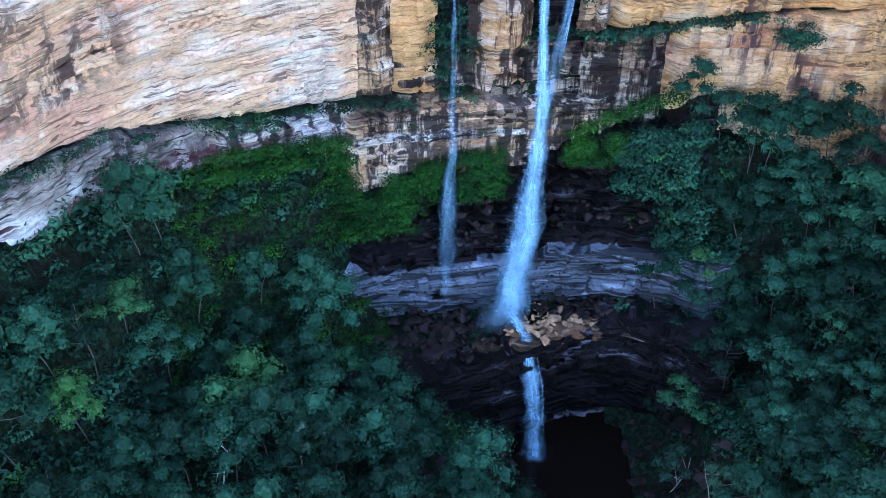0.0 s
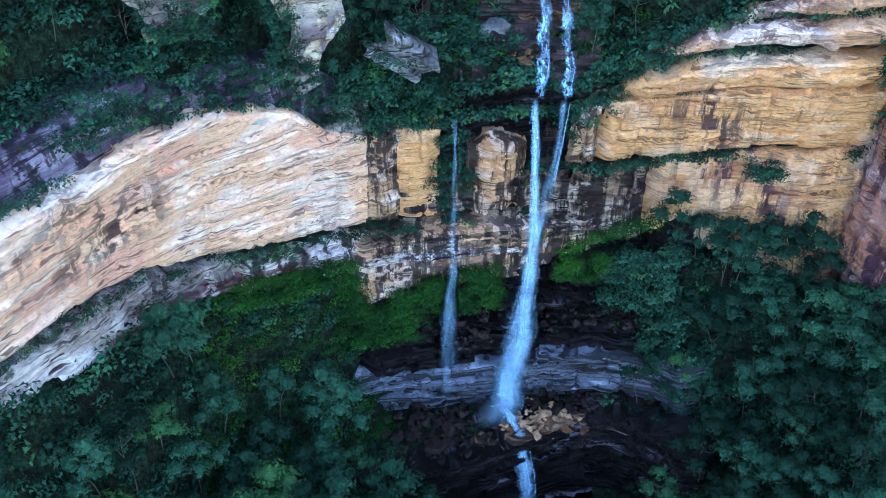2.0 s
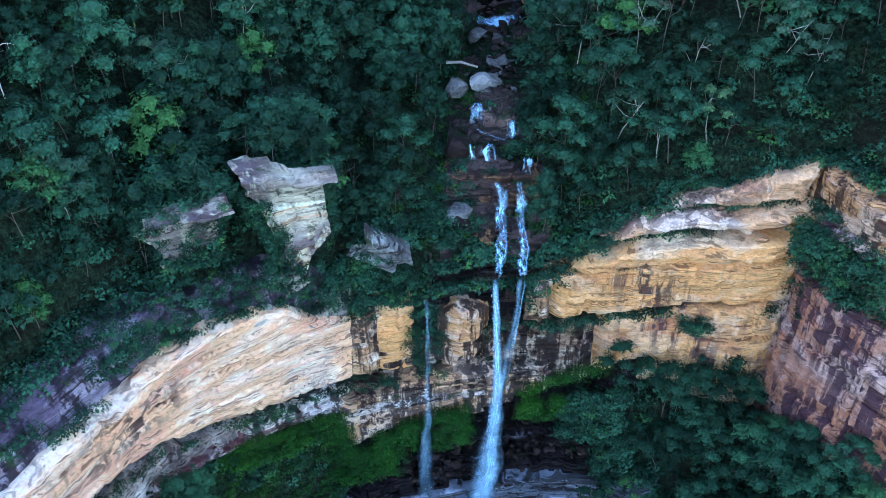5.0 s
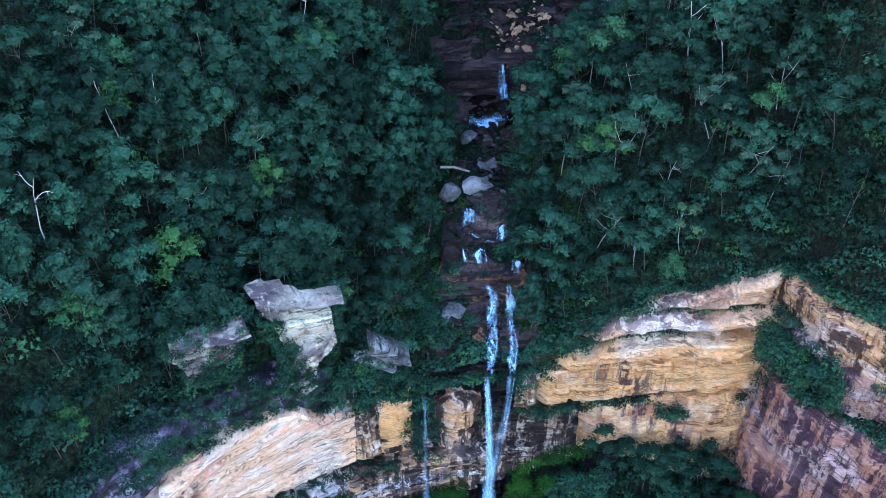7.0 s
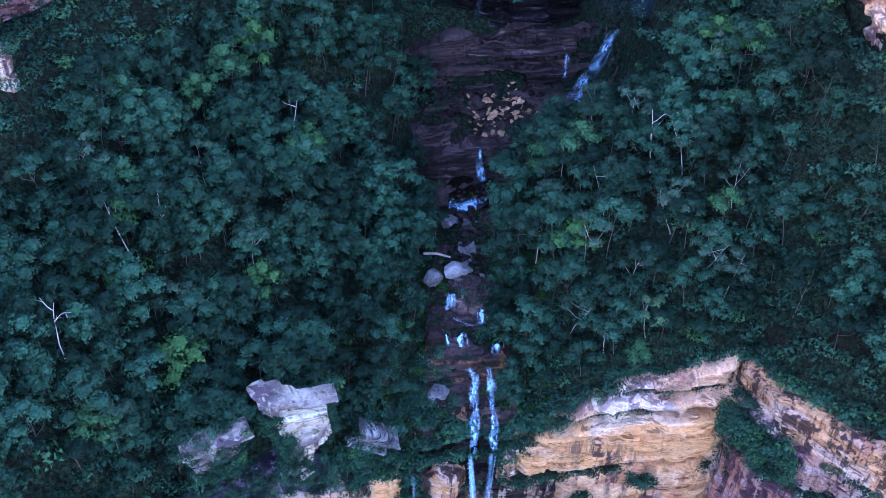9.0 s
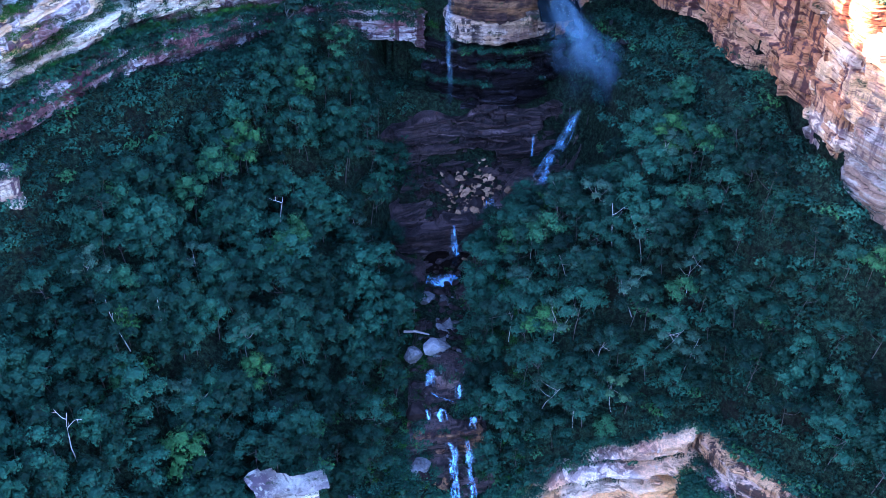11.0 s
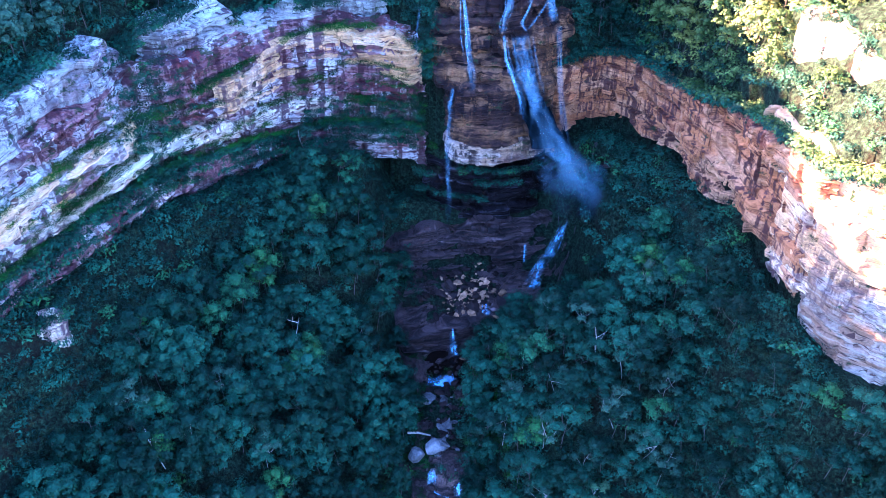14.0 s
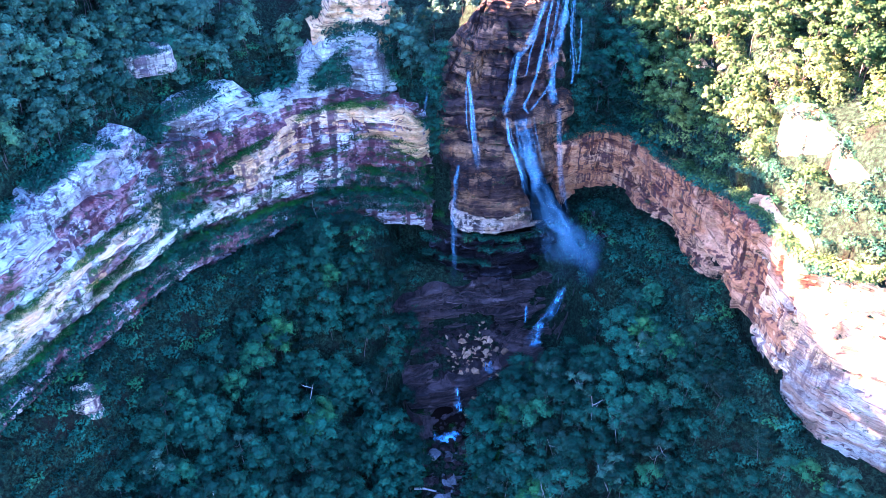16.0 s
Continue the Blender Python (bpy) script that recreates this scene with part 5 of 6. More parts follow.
# ---- trees ----
def tuft(rng, c, r, way, leaves, size, squash=0.8):
    """A tuft of leaves round c that all lean the given way. Returns triangle corners."""
    d = rng.normal(size=(leaves, 3))
    d /= np.linalg.norm(d, axis=1)[:, None]
    p = c + d * r * rng.uniform(0.35, 1.1, (leaves, 1)) * (1, 1, squash)
    n = way + 0.6 * d + rng.normal(size=(leaves, 3)) * 0.22
    n /= np.linalg.norm(n, axis=1)[:, None]
    e = np.cross(n, rng.normal(size=(leaves, 3)))
    e /= np.linalg.norm(e, axis=1)[:, None]
    g = np.cross(n, e)
    L, W = size * rng.uniform(0.7, 1.4, (leaves, 1)), size * rng.uniform(0.5, 0.9, (leaves, 1))
    return np.stack([p - e * L, p + e * L * 0.8 + g * W * 0.7, p + e * L * 0.4 - g * W], 1)


BALL = bmesh.new()
bmesh.ops.create_icosphere(BALL, subdivisions=1, radius=1)
BALL_V, BALL_F = np.array([v.co for v in BALL.verts]), np.array([[v.index for v in f.verts] for f in BALL.faces])
BALL.free()


def crown(rng, lobes, tufts, leaves, size):
    """A crown of rounded lobes (x, y, z, radius, flatness): dense twigs and leaves inside, leaf tufts all over. Returns triangle corners (n, 3, 3)."""
    tris = []
    for cx, cy, cz, lr, squash in lobes:
        a = rng.uniform(0, 6.283)
        v = BALL_V @ np.array([(math.cos(a), math.sin(a), 0), (-math.sin(a), math.cos(a), 0), (0, 0, 1)])
        v = v * lr * 0.7 * rng.uniform(0.8, 1.1, (len(v), 1)) * (1, 1, squash) + (cx, cy, cz)
        face_up = np.cross(v[BALL_F][:, 1] - v[BALL_F][:, 0], v[BALL_F][:, 2] - v[BALL_F][:, 0])[:, 2]
        tris.append(v[BALL_F[face_up > -0.3 * lr * lr * 0.4]])
        for k in range(tufts):
            h = 1 - 1.3 * (k + rng.uniform(0.1, 0.9)) / tufts
            a, q = 2.39996 * k + rng.uniform(-0.4, 0.4), math.sqrt(max(0.0, 1 - h * h))
            way = np.array([q * math.cos(a), q * math.sin(a), h])
            c = np.array([cx, cy, cz]) + way * (lr, lr, lr * squash) * rng.uniform(0.82, 1.1)
            tris.append(tuft(rng, c, lr * rng.uniform(0.26, 0.42), way + (0, 0, 0.3), leaves, size))
    return np.concatenate(tris)


def limb(points, radii, sides=4):
    pts = np.array(points, float)
    verts, faces = [], []
    for k, (p, r) in enumerate(zip(pts, radii)):
        d = pts[min(k + 1, len(pts) - 1)] - pts[max(k - 1, 0)]
        d /= np.linalg.norm(d)
        u = np.cross(d, (0.31, 0.95, 0.1))
        u /= np.linalg.norm(u)
        w = np.cross(d, u)
        for s in range(sides):
            a = 6.283 * s / sides
            verts.append(p + r * (u * math.cos(a) + w * math.sin(a)))
    for k in range(len(pts) - 1):
        for s in range(sides):
            a, b = k * sides + s, k * sides + (s + 1) % sides
            faces.append((a, b, b + sides, a + sides))
    return np.array(verts), np.array(faces)


def wander(rng, start, way, length, bend, n=5):
    """A crooked line from a start point, heading a way."""
    pts, d = [np.array(start, float)], np.array(way, float)
    for k in range(n - 1):
        d = d / np.linalg.norm(d) + rng.normal(size=3) * bend + (0, 0, 0.12)
        pts.append(pts[-1] + d / np.linalg.norm(d) * length / (n - 1))
    return np.array(pts)


def trunk(rng, height, spread, branches, thick, bend=0.12, twigs=0, lobes=()):
    """A crooked stem; its branches run to the lobes of the crown where these are given."""
    V, F, base = [], [], 0
    stem = wander(rng, (0, 0, -2.0), (0, 0, 1), height * 0.95 + 2, bend, 6)
    lines = [(stem, thick * np.linspace(1, 0.25, 6))]
    for k in range(branches):
        j = rng.uniform(2.4, 4.6)
        s0 = stem[int(j)] + (stem[int(j) + 1] - stem[int(j)]) * (j % 1)
        if len(lobes) > k:
            end = np.array(lobes[-1 - k][:3])
            mid = 0.5 * (s0 + end) + rng.normal(size=3) * 0.3 + (0, 0, -0.5)
            lines.append((np.array([s0, mid, end]), thick * 0.55 * np.array([1, 0.7, 0.4])))
            continue
        a = rng.uniform(0, 6.283)
        arm = wander(rng, s0, (math.cos(a), math.sin(a), rng.uniform(0.5, 1.3)), spread * rng.uniform(0.7, 1.3), bend * 2.5, 5)
        lines.append((arm, thick * 0.5 * np.linspace(1, 0.25, 5)))
        for m in range(twigs):
            lines.append((wander(rng, arm[rng.integers(2, 4)], rng.normal(size=3) + (0, 0, 0.5), spread * rng.uniform(0.25, 0.55), bend * 3, 4), thick * 0.22 * np.linspace(1, 0.3, 4)))
    for p, r in lines:
        v, f = limb(p, r)
        V.append(v)
        F.append(f + base)
        base += len(v)
    return np.concatenate(V), np.concatenate(F)


def leaf_mesh(name, tris, mat, tones):
    me = mesh_of(name, tris.reshape(-1, 3), np.arange(len(tris) * 3).reshape(-1, 3), mat)
    att = me.attributes.new("tone", "FLOAT", "FACE")
    att.data.foreach_set("value", np.asarray(tones, np.float32))
    return me


rng = np.random.default_rng(5)


def mound_lobes(rng, h, sp):
    """A full rounded crown: a top lobe with others set round it and below."""
    out = [(rng.normal() * 0.2, rng.normal() * 0.2, h * 0.86, sp * 0.50, 0.95)]
    for ring, (n, up, away, big) in enumerate(((4, 0.68, 0.52, 0.44), (3, 0.50, 0.62, 0.42))):
        a0 = rng.uniform(0, 6.283)
        for k in range(n):
            a = a0 + 6.283 * k / n + rng.uniform(-0.35, 0.35)
            r = sp * away * rng.uniform(0.75, 1.2)
            out.append((r * math.cos(a), r * math.sin(a), h * (up + rng.uniform(-0.07, 0.07)), sp * big * rng.uniform(0.8, 1.15), 0.85))
    return out


def pad_lobes(rng, h, sp):
    """An open crown: flat pads of leaves at different heights with air between."""
    out, a0, n = [], rng.uniform(0, 6.283), 7
    for k in range(n):
        a, r = a0 + 2.39996 * k + rng.uniform(-0.4, 0.4), sp * 0.9 * math.sqrt((k + 0.2) / n)
        out.append((r * math.cos(a), r * math.sin(a), h * (0.96 - 0.34 * (r / sp) ** 1.3 - rng.uniform(0, 0.16)), sp * rng.uniform(0.30, 0.46), 0.55))
    return out


def tree_kinds(puffs, leaves, size):
    """Eight trees of different height and spread: four full ones, four with open crowns."""
    kinds = []
    for k in range(8):
        h, sp = (11, 13, 10, 12, 12, 14, 11, 13)[k], (3.5, 4.0, 3.1, 3.3, 4.5, 4.2, 3.6, 3.9)[k]
        lobes = mound_lobes(rng, h, sp) if k < 4 else pad_lobes(rng, h, sp)
        tr = crown(rng, lobes, puffs, leaves, size)
        tv, tf = trunk(rng, h * 0.88, sp * 0.8, 0 if k < 4 else 4, 0.11, 0.10, 0, lobes)
        kinds.append((h, sp, tr, tv, tf))
    return kinds


NEAR_KINDS, MID_KINDS, FAR_KINDS = tree_kinds(15, 15, 0.20), tree_kinds(14, 11, 0.25), tree_kinds(10, 9, 0.32)
BUSHES = []
for k in range(6):
    BUSHES.append(np.concatenate([tuft(rng, np.array([math.cos(2.4 * j) * 1.2 * math.sqrt(j / 8), math.sin(2.4 * j) * 1.2 * math.sqrt(j / 8), 0.4 + 0.6 * rng.uniform()]), rng.uniform(0.5, 0.8),
                                       np.array([math.cos(2.4 * j) * 0.7 * math.sqrt(j / 8), math.sin(2.4 * j) * 0.7 * math.sqrt(j / 8), 0.9]), 9, 0.22) for j in range(8)]))


FERNS = []
for k in range(5):
    FERNS.append(np.concatenate([tuft(rng, np.array([math.cos(2.4 * j) * 1.2 * math.sqrt(j / 9), math.sin(2.4 * j) * 1.2 * math.sqrt(j / 9), 0.3 + 0.5 * rng.uniform()]), rng.uniform(0.5, 0.8),
                                      np.array([math.cos(2.4 * j) * 0.7 * math.sqrt(j / 9), math.sin(2.4 * j) * 0.7 * math.sqrt(j / 9), 0.9]), 20, 0.115) for j in range(9)]))


def scatter(x0, x1, y0, y1, gap, rng, ok):
    out = []
    for i, x in enumerate(np.arange(x0, x1, gap)):
        for y in np.arange(y0, y1, gap):
            px, py = x + rng.uniform(-0.42, 0.42) * gap, y + (gap / 2 if i % 2 else 0) + rng.uniform(-0.42, 0.42) * gap
            if ok(px, py):
                out.append((px, py))
    return np.array(out)


def clear(x, y):
    """Nothing tall grows right in front of an outcrop."""
    for (cx, cy, cz), (w, d, h), turn in CRAGS:
        a, b = x - cx, y - cy
        u, v = a * math.cos(turn) + b * math.sin(turn), b * math.cos(turn) - a * math.sin(turn)
        if abs(u) < w * 0.9 and -3.5 < v < d * 0.6:
            return False
    return True


def in_low(x, y):
    return signed(WALL_LINE, np.array(x), np.array(y)) < (-11 if -32 < x < 30 else (-6.5 if x < 0 else -3)) and not (-12 < x < 35 and y > (94 if x < -2 else 84)) and not (((x - 26) / 15.5) ** 2 + ((y - 87) / 13.5) ** 2 < 1)


def in_mid(x, y):
    e = x - float(stream_x(y))
    wide = float(between(y, (118, 10), (128, 12), (136, 14), (142, 13), (147, 9), (160, 7.5), (168, 9), (174, 15), (180, 17), (186, 18), (205, 26)))
    west = -wide * (0.95 + 0.2 * float(value_noise(np.array([y * 0.16, 0.0, 0.0]), 71)))
    east = float(between(y, (118, 7.5), (160, 5.3), (172, 6), (178, 11), (184, 27), (205, 33)))
    if y < 176:
        east *= 1.0 + 0.3 * float(value_noise(np.array([y * 0.16, 4.0, 0.0]), 72))
    return signed(WALL_LINE, np.array(x), np.array(y)) > 3 and signed(RING_LINE, np.array(x), np.array(y)) < (-18 if x < -30 else -15 if x < 30 else -20 if y > 176 else -9) and not (west < e < east) and clear(x, y)


def bare_top(x, y):
    """The open rock on top of the buttress, with a bush here and there."""
    s = float(signed(RING_LINE, np.array(x), np.array(y)))
    return x > 83 and y < 168 and s < 26 and value_noise(np.array([x * 0.14, y * 0.14, 0.0]), 45) < -0.05


def in_top(x, y):
    s = float(signed(RING_LINE, np.array(x), np.array(y)))
    if bare_top(x, y):
        return False
    return s > float(rim_back(x)) + 1.5 and not (20 < x < 57 and y < 232) and clear(x, y)


spots = [("low", scatter(-66, 76, 58, 119, 5.2, rng, in_low)), ("mid", scatter(-80, 16, 82, 216, 4.3, rng, in_mid)), ("mid", scatter(16, 104, 82, 216, 4.8, rng, in_mid)), ("top", scatter(-80, 55, 128, 238, 4.6, rng, in_top)), ("rim", scatter(55, 75, 180, 244, 4.4, rng, in_top)), ("ridge", scatter(75, 124, 118, 244, 4.4, rng, in_top)), ("top", scatter(-82, -30, 140, 240, 3.4, rng, lambda x, y: in_top(x, y) and 0.906 * x - 0.423 * y < -132))]
KIND_MESH = {}
for where, kinds in (("low", NEAR_KINDS), ("mid", MID_KINDS)):
    KIND_MESH[where] = [(mesh_of("trunk", tv, tf, BARK, True), leaf_mesh("crown", tr, LEAVES, np.zeros(len(tr)))) for h, sp, tr, tv, tf in kinds]


def placed(tris, x, y, z, s, turn):
    c, d = math.cos(turn) * s, math.sin(turn) * s
    return tris @ np.array([(c, d, 0), (-d, c, 0), (0, 0, s)]) + (x, y, z)


low_fringe = scatter(34, 72, 60, 121, 4.6, rng, lambda x, y: -15 < float(signed(WALL_LINE, np.array(x), np.array(y))) < -2.5)
spots.append(("low", low_fringe))
sun_tint_tris, sun_tint_tones, grey_tris, grey_tones = [], [], [], []
forest_tris, forest_tones, forest_v, forest_f, count = [], [], [], [], 0
forest_base = 0
for where, pts in spots:
    zs = ground_z(pts[:, 0], pts[:, 1])
    for n, ((x, y), z) in enumerate(zip(pts, zs)):
        open_crown = rng.uniform() < (0.8 if x > 22 else 0.25)
        k, s, turn = rng.integers(4) + 4 * open_crown, rng.uniform(0.72, 1.22), rng.uniform(0, 6.283)
        h, sp, tr, tv, tf = {"low": NEAR_KINDS, "mid": MID_KINDS, "rim": MID_KINDS}.get(where, FAR_KINDS)[k]
        near = (where == "low" and n % 3 == 0) or (where == "mid" and n % 5 == 0)
        if near and count < 280:
            count += 1
            t = thing("tree", "grey-green eucalypt with a pale trunk and clumped crown", "tree", "forest trees", at=(x, y, z))
            t.rotation_euler = (0, 0, turn)
            t.scale = (s, s, s)
            part("trunk", KIND_MESH[where][k][0], t)
            part("crown", KIND_MESH[where][k][1], t)
            continue
        # Eastern crowns take the colour with painted sunlight, plateau crowns the haze-paled grey.
        bin_tris, bin_tones = {"ridge": (sun_tint_tris, sun_tint_tones), "top": (grey_tris, grey_tones)}.get(where, (forest_tris, forest_tones))
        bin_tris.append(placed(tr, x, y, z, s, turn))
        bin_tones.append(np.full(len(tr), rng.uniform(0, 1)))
        forest_v.append(placed(tv, x, y, z, s, turn))
        forest_f.append(tf + forest_base)
        forest_base += len(tv)
woods = thing("woods", "dense dark green eucalypt forest over the gorge slopes", "forest", kind="stuff")
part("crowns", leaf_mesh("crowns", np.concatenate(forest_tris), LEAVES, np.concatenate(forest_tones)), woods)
# Skylit haze over the plateau is imitated by this lighter leaf colour.
part("plateau_crowns", leaf_mesh("plateau_crowns", np.concatenate(grey_tris), LEAVES_GREY, np.concatenate(grey_tones)), woods, "grey-green leaf clumps paled to stand in for haze")
part("ridge_crowns", leaf_mesh("ridge_crowns", np.concatenate(sun_tint_tris), LEAVES_SUN_TINT, np.concatenate(sun_tint_tones)), woods, "yellow-green leaf clumps with sunlight put into their colour")
part("trunks", mesh_of("trunks", np.concatenate(forest_v), np.concatenate(forest_f), BARK, True), woods)

# undergrowth: ferns and shrubs on the slopes and ledges
bush_sets = {"fern": ([], []), "scrub": ([], []), "sun_tint": ([], [])}
grow = "fern"


def bush(x, y, z, s):
    tr = FERNS[rng.integers(5)] if grow == "fern" else BUSHES[rng.integers(6)]
    bush_sets[grow][0].append(placed(tr, x, y, z, s, rng.uniform(0, 6.283)))
    bush_sets[grow][1].append(np.full(len(tr), rng.uniform(0, 1)))


def slope_bushes(x0, x1, y0, y1, gap, ok, size=1.0):
    pts = scatter(x0, x1, y0, y1, gap, rng, ok)
    for (x, y), z in zip(pts, ground_z(pts[:, 0], pts[:, 1])):
        bush(x, y, z - 0.2, size * rng.uniform(0.7, 1.4))


def ledge_bushes(line, height, x0, x1, back, gap, size, share=1.0, seed=0):
    t, p, n = resample(line, gap)
    for q, m in zip(p, n):
        if not x0 <= q[0] <= x1:
            continue
        if value_noise(np.array([q[0] * 0.11, q[1] * 0.11, seed * 1.7]), seed) > share * 2 - 1:
            continue
        o = back + rng.uniform(-0.8, 0.8)
        bush(q[0] - m[0] * o, q[1] - m[1] * o, float(height(q[0])) + rng.uniform(-0.4, 0.2), size * rng.uniform(0.6, 1.4))


def near_wall(x, y):
    s = float(signed(WALL_LINE, np.array(x), np.array(y)))
    if -15 < x < 9 and s > -5:
        return False
    return -16 < s < -1.5 and not (-9 < x < 34 and y < 113.5) and not (4 < x < 26 and y < 119 and rng.uniform() < 0.8)


def gully_edge(x, y):
    e = abs(x - float(stream_x(y)))
    return 3.7 + 2.2 * float(value_noise(np.array([y * 0.2, 2.0 * (x > stream_x(y)), 0.0]), 73)) < e < 17 and y < 182 and clear(x, y) and signed(WALL_LINE, np.array(x), np.array(y)) > 3 and signed(RING_LINE, np.array(x), np.array(y)) < -3


def ring_foot(x, y):
    s = float(signed(RING_LINE, np.array(x), np.array(y)))
    return -20 < s < -1 and not (13 < x < 57 and y > 184)


slope_bushes(-34, 33, 60, 121, 1.9, near_wall, 1.4)
slope_bushes(-8, 50, 117, 205, 2.6, lambda x, y: gully_edge(x, y) and rng.uniform() < 0.75, 1.0)
slope_bushes(0, 36, 126, 180, 2.0, lambda x, y: abs(x - float(stream_x(y))) < 6 and rng.uniform() < 0.2, 0.75)
ledge_bushes(WALL_LINE, plus(wall_base, 1.0), -32, -15, -3.4, 0.8, 1.3, 0.85, 40)
ledge_bushes(WALL_LINE, plus(wall_base, -0.5), -32, -13, -5.4, 0.8, 1.4, 0.85, 41)


def fern_bank(x0, x1, low, high, y_at, n, size=1.2):
    """Ferns over a stretch of the steep bank between two heights."""
    for k in range(n):
        x = rng.uniform(x0, x1)
        z = low + (float(high(x)) - low) * rng.uniform() ** 0.8
        if value_noise(np.array([x * 0.22, z * 0.22, 3.0]), 91) > -0.45:
            bush(x, y_at(x, z) - rng.uniform(0.2, 1.4), z, size * rng.uniform(0.6, 1.3))


WEST_BANK = lambda x, z: 109.4 + 0.19 * (x + 15) + 0.35 * (z - 10.8)
EAST_BANK = lambda x, z: 115.6 + 0.1 * (z - 15) - 0.22 * max(x - 27, 0)
fern_bank(-20, -4, 10.5, lambda x: between(x, (-20, 28), (-15.5, 26), (-12.5, 20), (-9, 18.5), (-4, 18.5)), WEST_BANK, 240)
fern_bank(-4, 9, 14.0, lambda x: between(x, (-4, 19), (0, 20.5), (9, 21.5)), WEST_BANK, 150)
fern_bank(17.5, 26, 19.5, lambda x: between(x, (17, 22), (22, 24), (26, 25)), EAST_BANK, 80, 1.0)
grow = "scrub"
fern_bank(25.5, 36, 14.5, lambda x: between(x, (25, 23), (30, 26), (36, 28)), EAST_BANK, 190)
fern_bank(31.5, 38, 5.0, lambda x: between(x, (31, 13), (38, 15)), lambda x, z: EAST_BANK(x, z) - 1.0, 45, 1.2)
for k in range(210):
    q = rng.uniform() ** 1.2
    x, y = 61.5 + 8.0 * q + rng.normal() * 0.6, 118.0 - 13.5 * q + rng.normal() * 0.9
    bush(x - 0.8, y - 0.8, float(between(q, (0, 58), (0.4, 59), (1, 57))) + rng.normal() * 2.6, rng.uniform(0.7, 1.5))
for k in range(26):
    bush(47.5 + rng.normal() * 1.7, 118.6 + rng.normal() * 0.4, 38.0 + rng.normal() * 0.9, rng.uniform(0.6, 1.2))
grow = "fern"
ledge_bushes(WALL_LINE, plus(wall_base, 4.2), -14, 9, -2.6, 0.8, 0.6, 0.45, 45)
ledge_bushes(WALL_LINE, plus(wall_base, 1.0), 18, 34, -3.0, 0.8, 1.4, 0.85, 42)
grow = "scrub"
slope_bushes(33, 72, 60, 121, 2.2, near_wall, 1.6)
slope_bushes(-64, -34, 60, 121, 2.2, near_wall, 1.6)
slope_bushes(-84, 90, 120, 221, 2.5, ring_foot, 1.5)
slope_bushes(50, 110, 120, 235, 3.0, lambda x, y: 2.5 < float(signed(RING_LINE, np.array(x), np.array(y))) < 12 and not (20 < x < 57), 1.4)
slope_bushes(-75, 95, 60, 140, 2.4, lambda x, y: 2.5 < float(signed(WALL_LINE, np.array(x), np.array(y))) < (14 if x > 24 else 9) and not (8 < x < 22), 1.3)
# Scrub east of x = 75 gets the leaf colour with sunlight painted in.
grow = "sun_tint"
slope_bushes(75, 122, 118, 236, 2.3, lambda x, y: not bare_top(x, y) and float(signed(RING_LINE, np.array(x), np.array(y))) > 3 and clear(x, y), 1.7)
grow = "scrub"
slope_bushes(56, 75, 180, 236, 2.7, lambda x, y: float(signed(RING_LINE, np.array(x), np.array(y))) > 3, 1.7)
slope_bushes(-80, 20, 150, 236, 2.9, lambda x, y: float(signed(RING_LINE, np.array(x), np.array(y))) > float(rim_back(x)) + 0.5 and clear(x, y), 1.6)
slope_bushes(-74, 84, 58, 121, 4.6, in_low, 1.7)
slope_bushes(-84, 106, 84, 216, 5.0, in_mid, 1.8)
for back in (11.0, 13.0):
    ledge_bushes(RING_LINE, plus(rim_z, 0.3), -100, 12, back, 1.3, 1.8, 0.95, 34)
slope_bushes(-20, 44, 86, 108, 2.2, lambda x, y: ((x - 22) ** 2 + (y - 88) ** 2 > 13 ** 2) and y < float(line_y(STEP_LOW, x)) - 1 and (x < 6 or x > 39), 1.4)
ledge_bushes(WALL_LINE, plus(main_foot, -0.3), -70, -2, -1.4, 0.9, 0.75, 0.75, 1)
ledge_bushes(WALL_LINE, plus(main_foot, -1.2), -66, -22, -2.2, 0.8, 0.7, 0.5, 95)
for back in (-2.5, 0.5):
    ledge_bushes(WALL_LINE, plus(wall_top, 5.0), -75, -26, back + 1.0, 1.3, 1.3, 0.9, 20)
ledge_bushes(STEP_LOW, flat(-3.6), -20, 3, 3.0, 1.0, 1.0, 0.6, 60)
ledge_bushes(STEP_LOW, flat(-3.6), 27, 42, 2.0, 1.0, 1.1, 0.7, 61)
ledge_bushes(STEP_MID, flat(7.0), -20, -4, 1.5, 0.9, 1.1, 0.7, 62)
ledge_bushes(STEP_MID, flat(7.4), 29, 42, 1.5, 0.9, 1.1, 0.8, 63)
ledge_bushes(WALL_LINE, flat(36.6), -8, 26, 0.5, 0.8, 0.9, 0.7, 2)
ledge_bushes(WALL_LINE, flat(46.8), -6, 24, 0.3, 0.8, 1.2, 0.7, 3)
ledge_bushes(WALL_LINE, EAST_1, 22, 62, -1.2, 0.8, 1.1, 0.42, 4)
ledge_bushes(WALL_LINE, EAST_2, 22, 60, -0.8, 0.9, 0.9, 0.5, 5)
ledge_bushes(WALL_LINE, EAST_3, 25, 60, 0.2, 0.9, 0.9, 0.55, 70)
ledge_bushes(WALL_LINE, plus(EAST_4, 0.2), 29, 62, 1.5, 0.8, 1.2, 0.85, 71)
ledge_bushes(WALL_LINE, plus(wall_top, 0.3), 38, 64, 3.5, 0.8, 1.4, 0.9, 72)
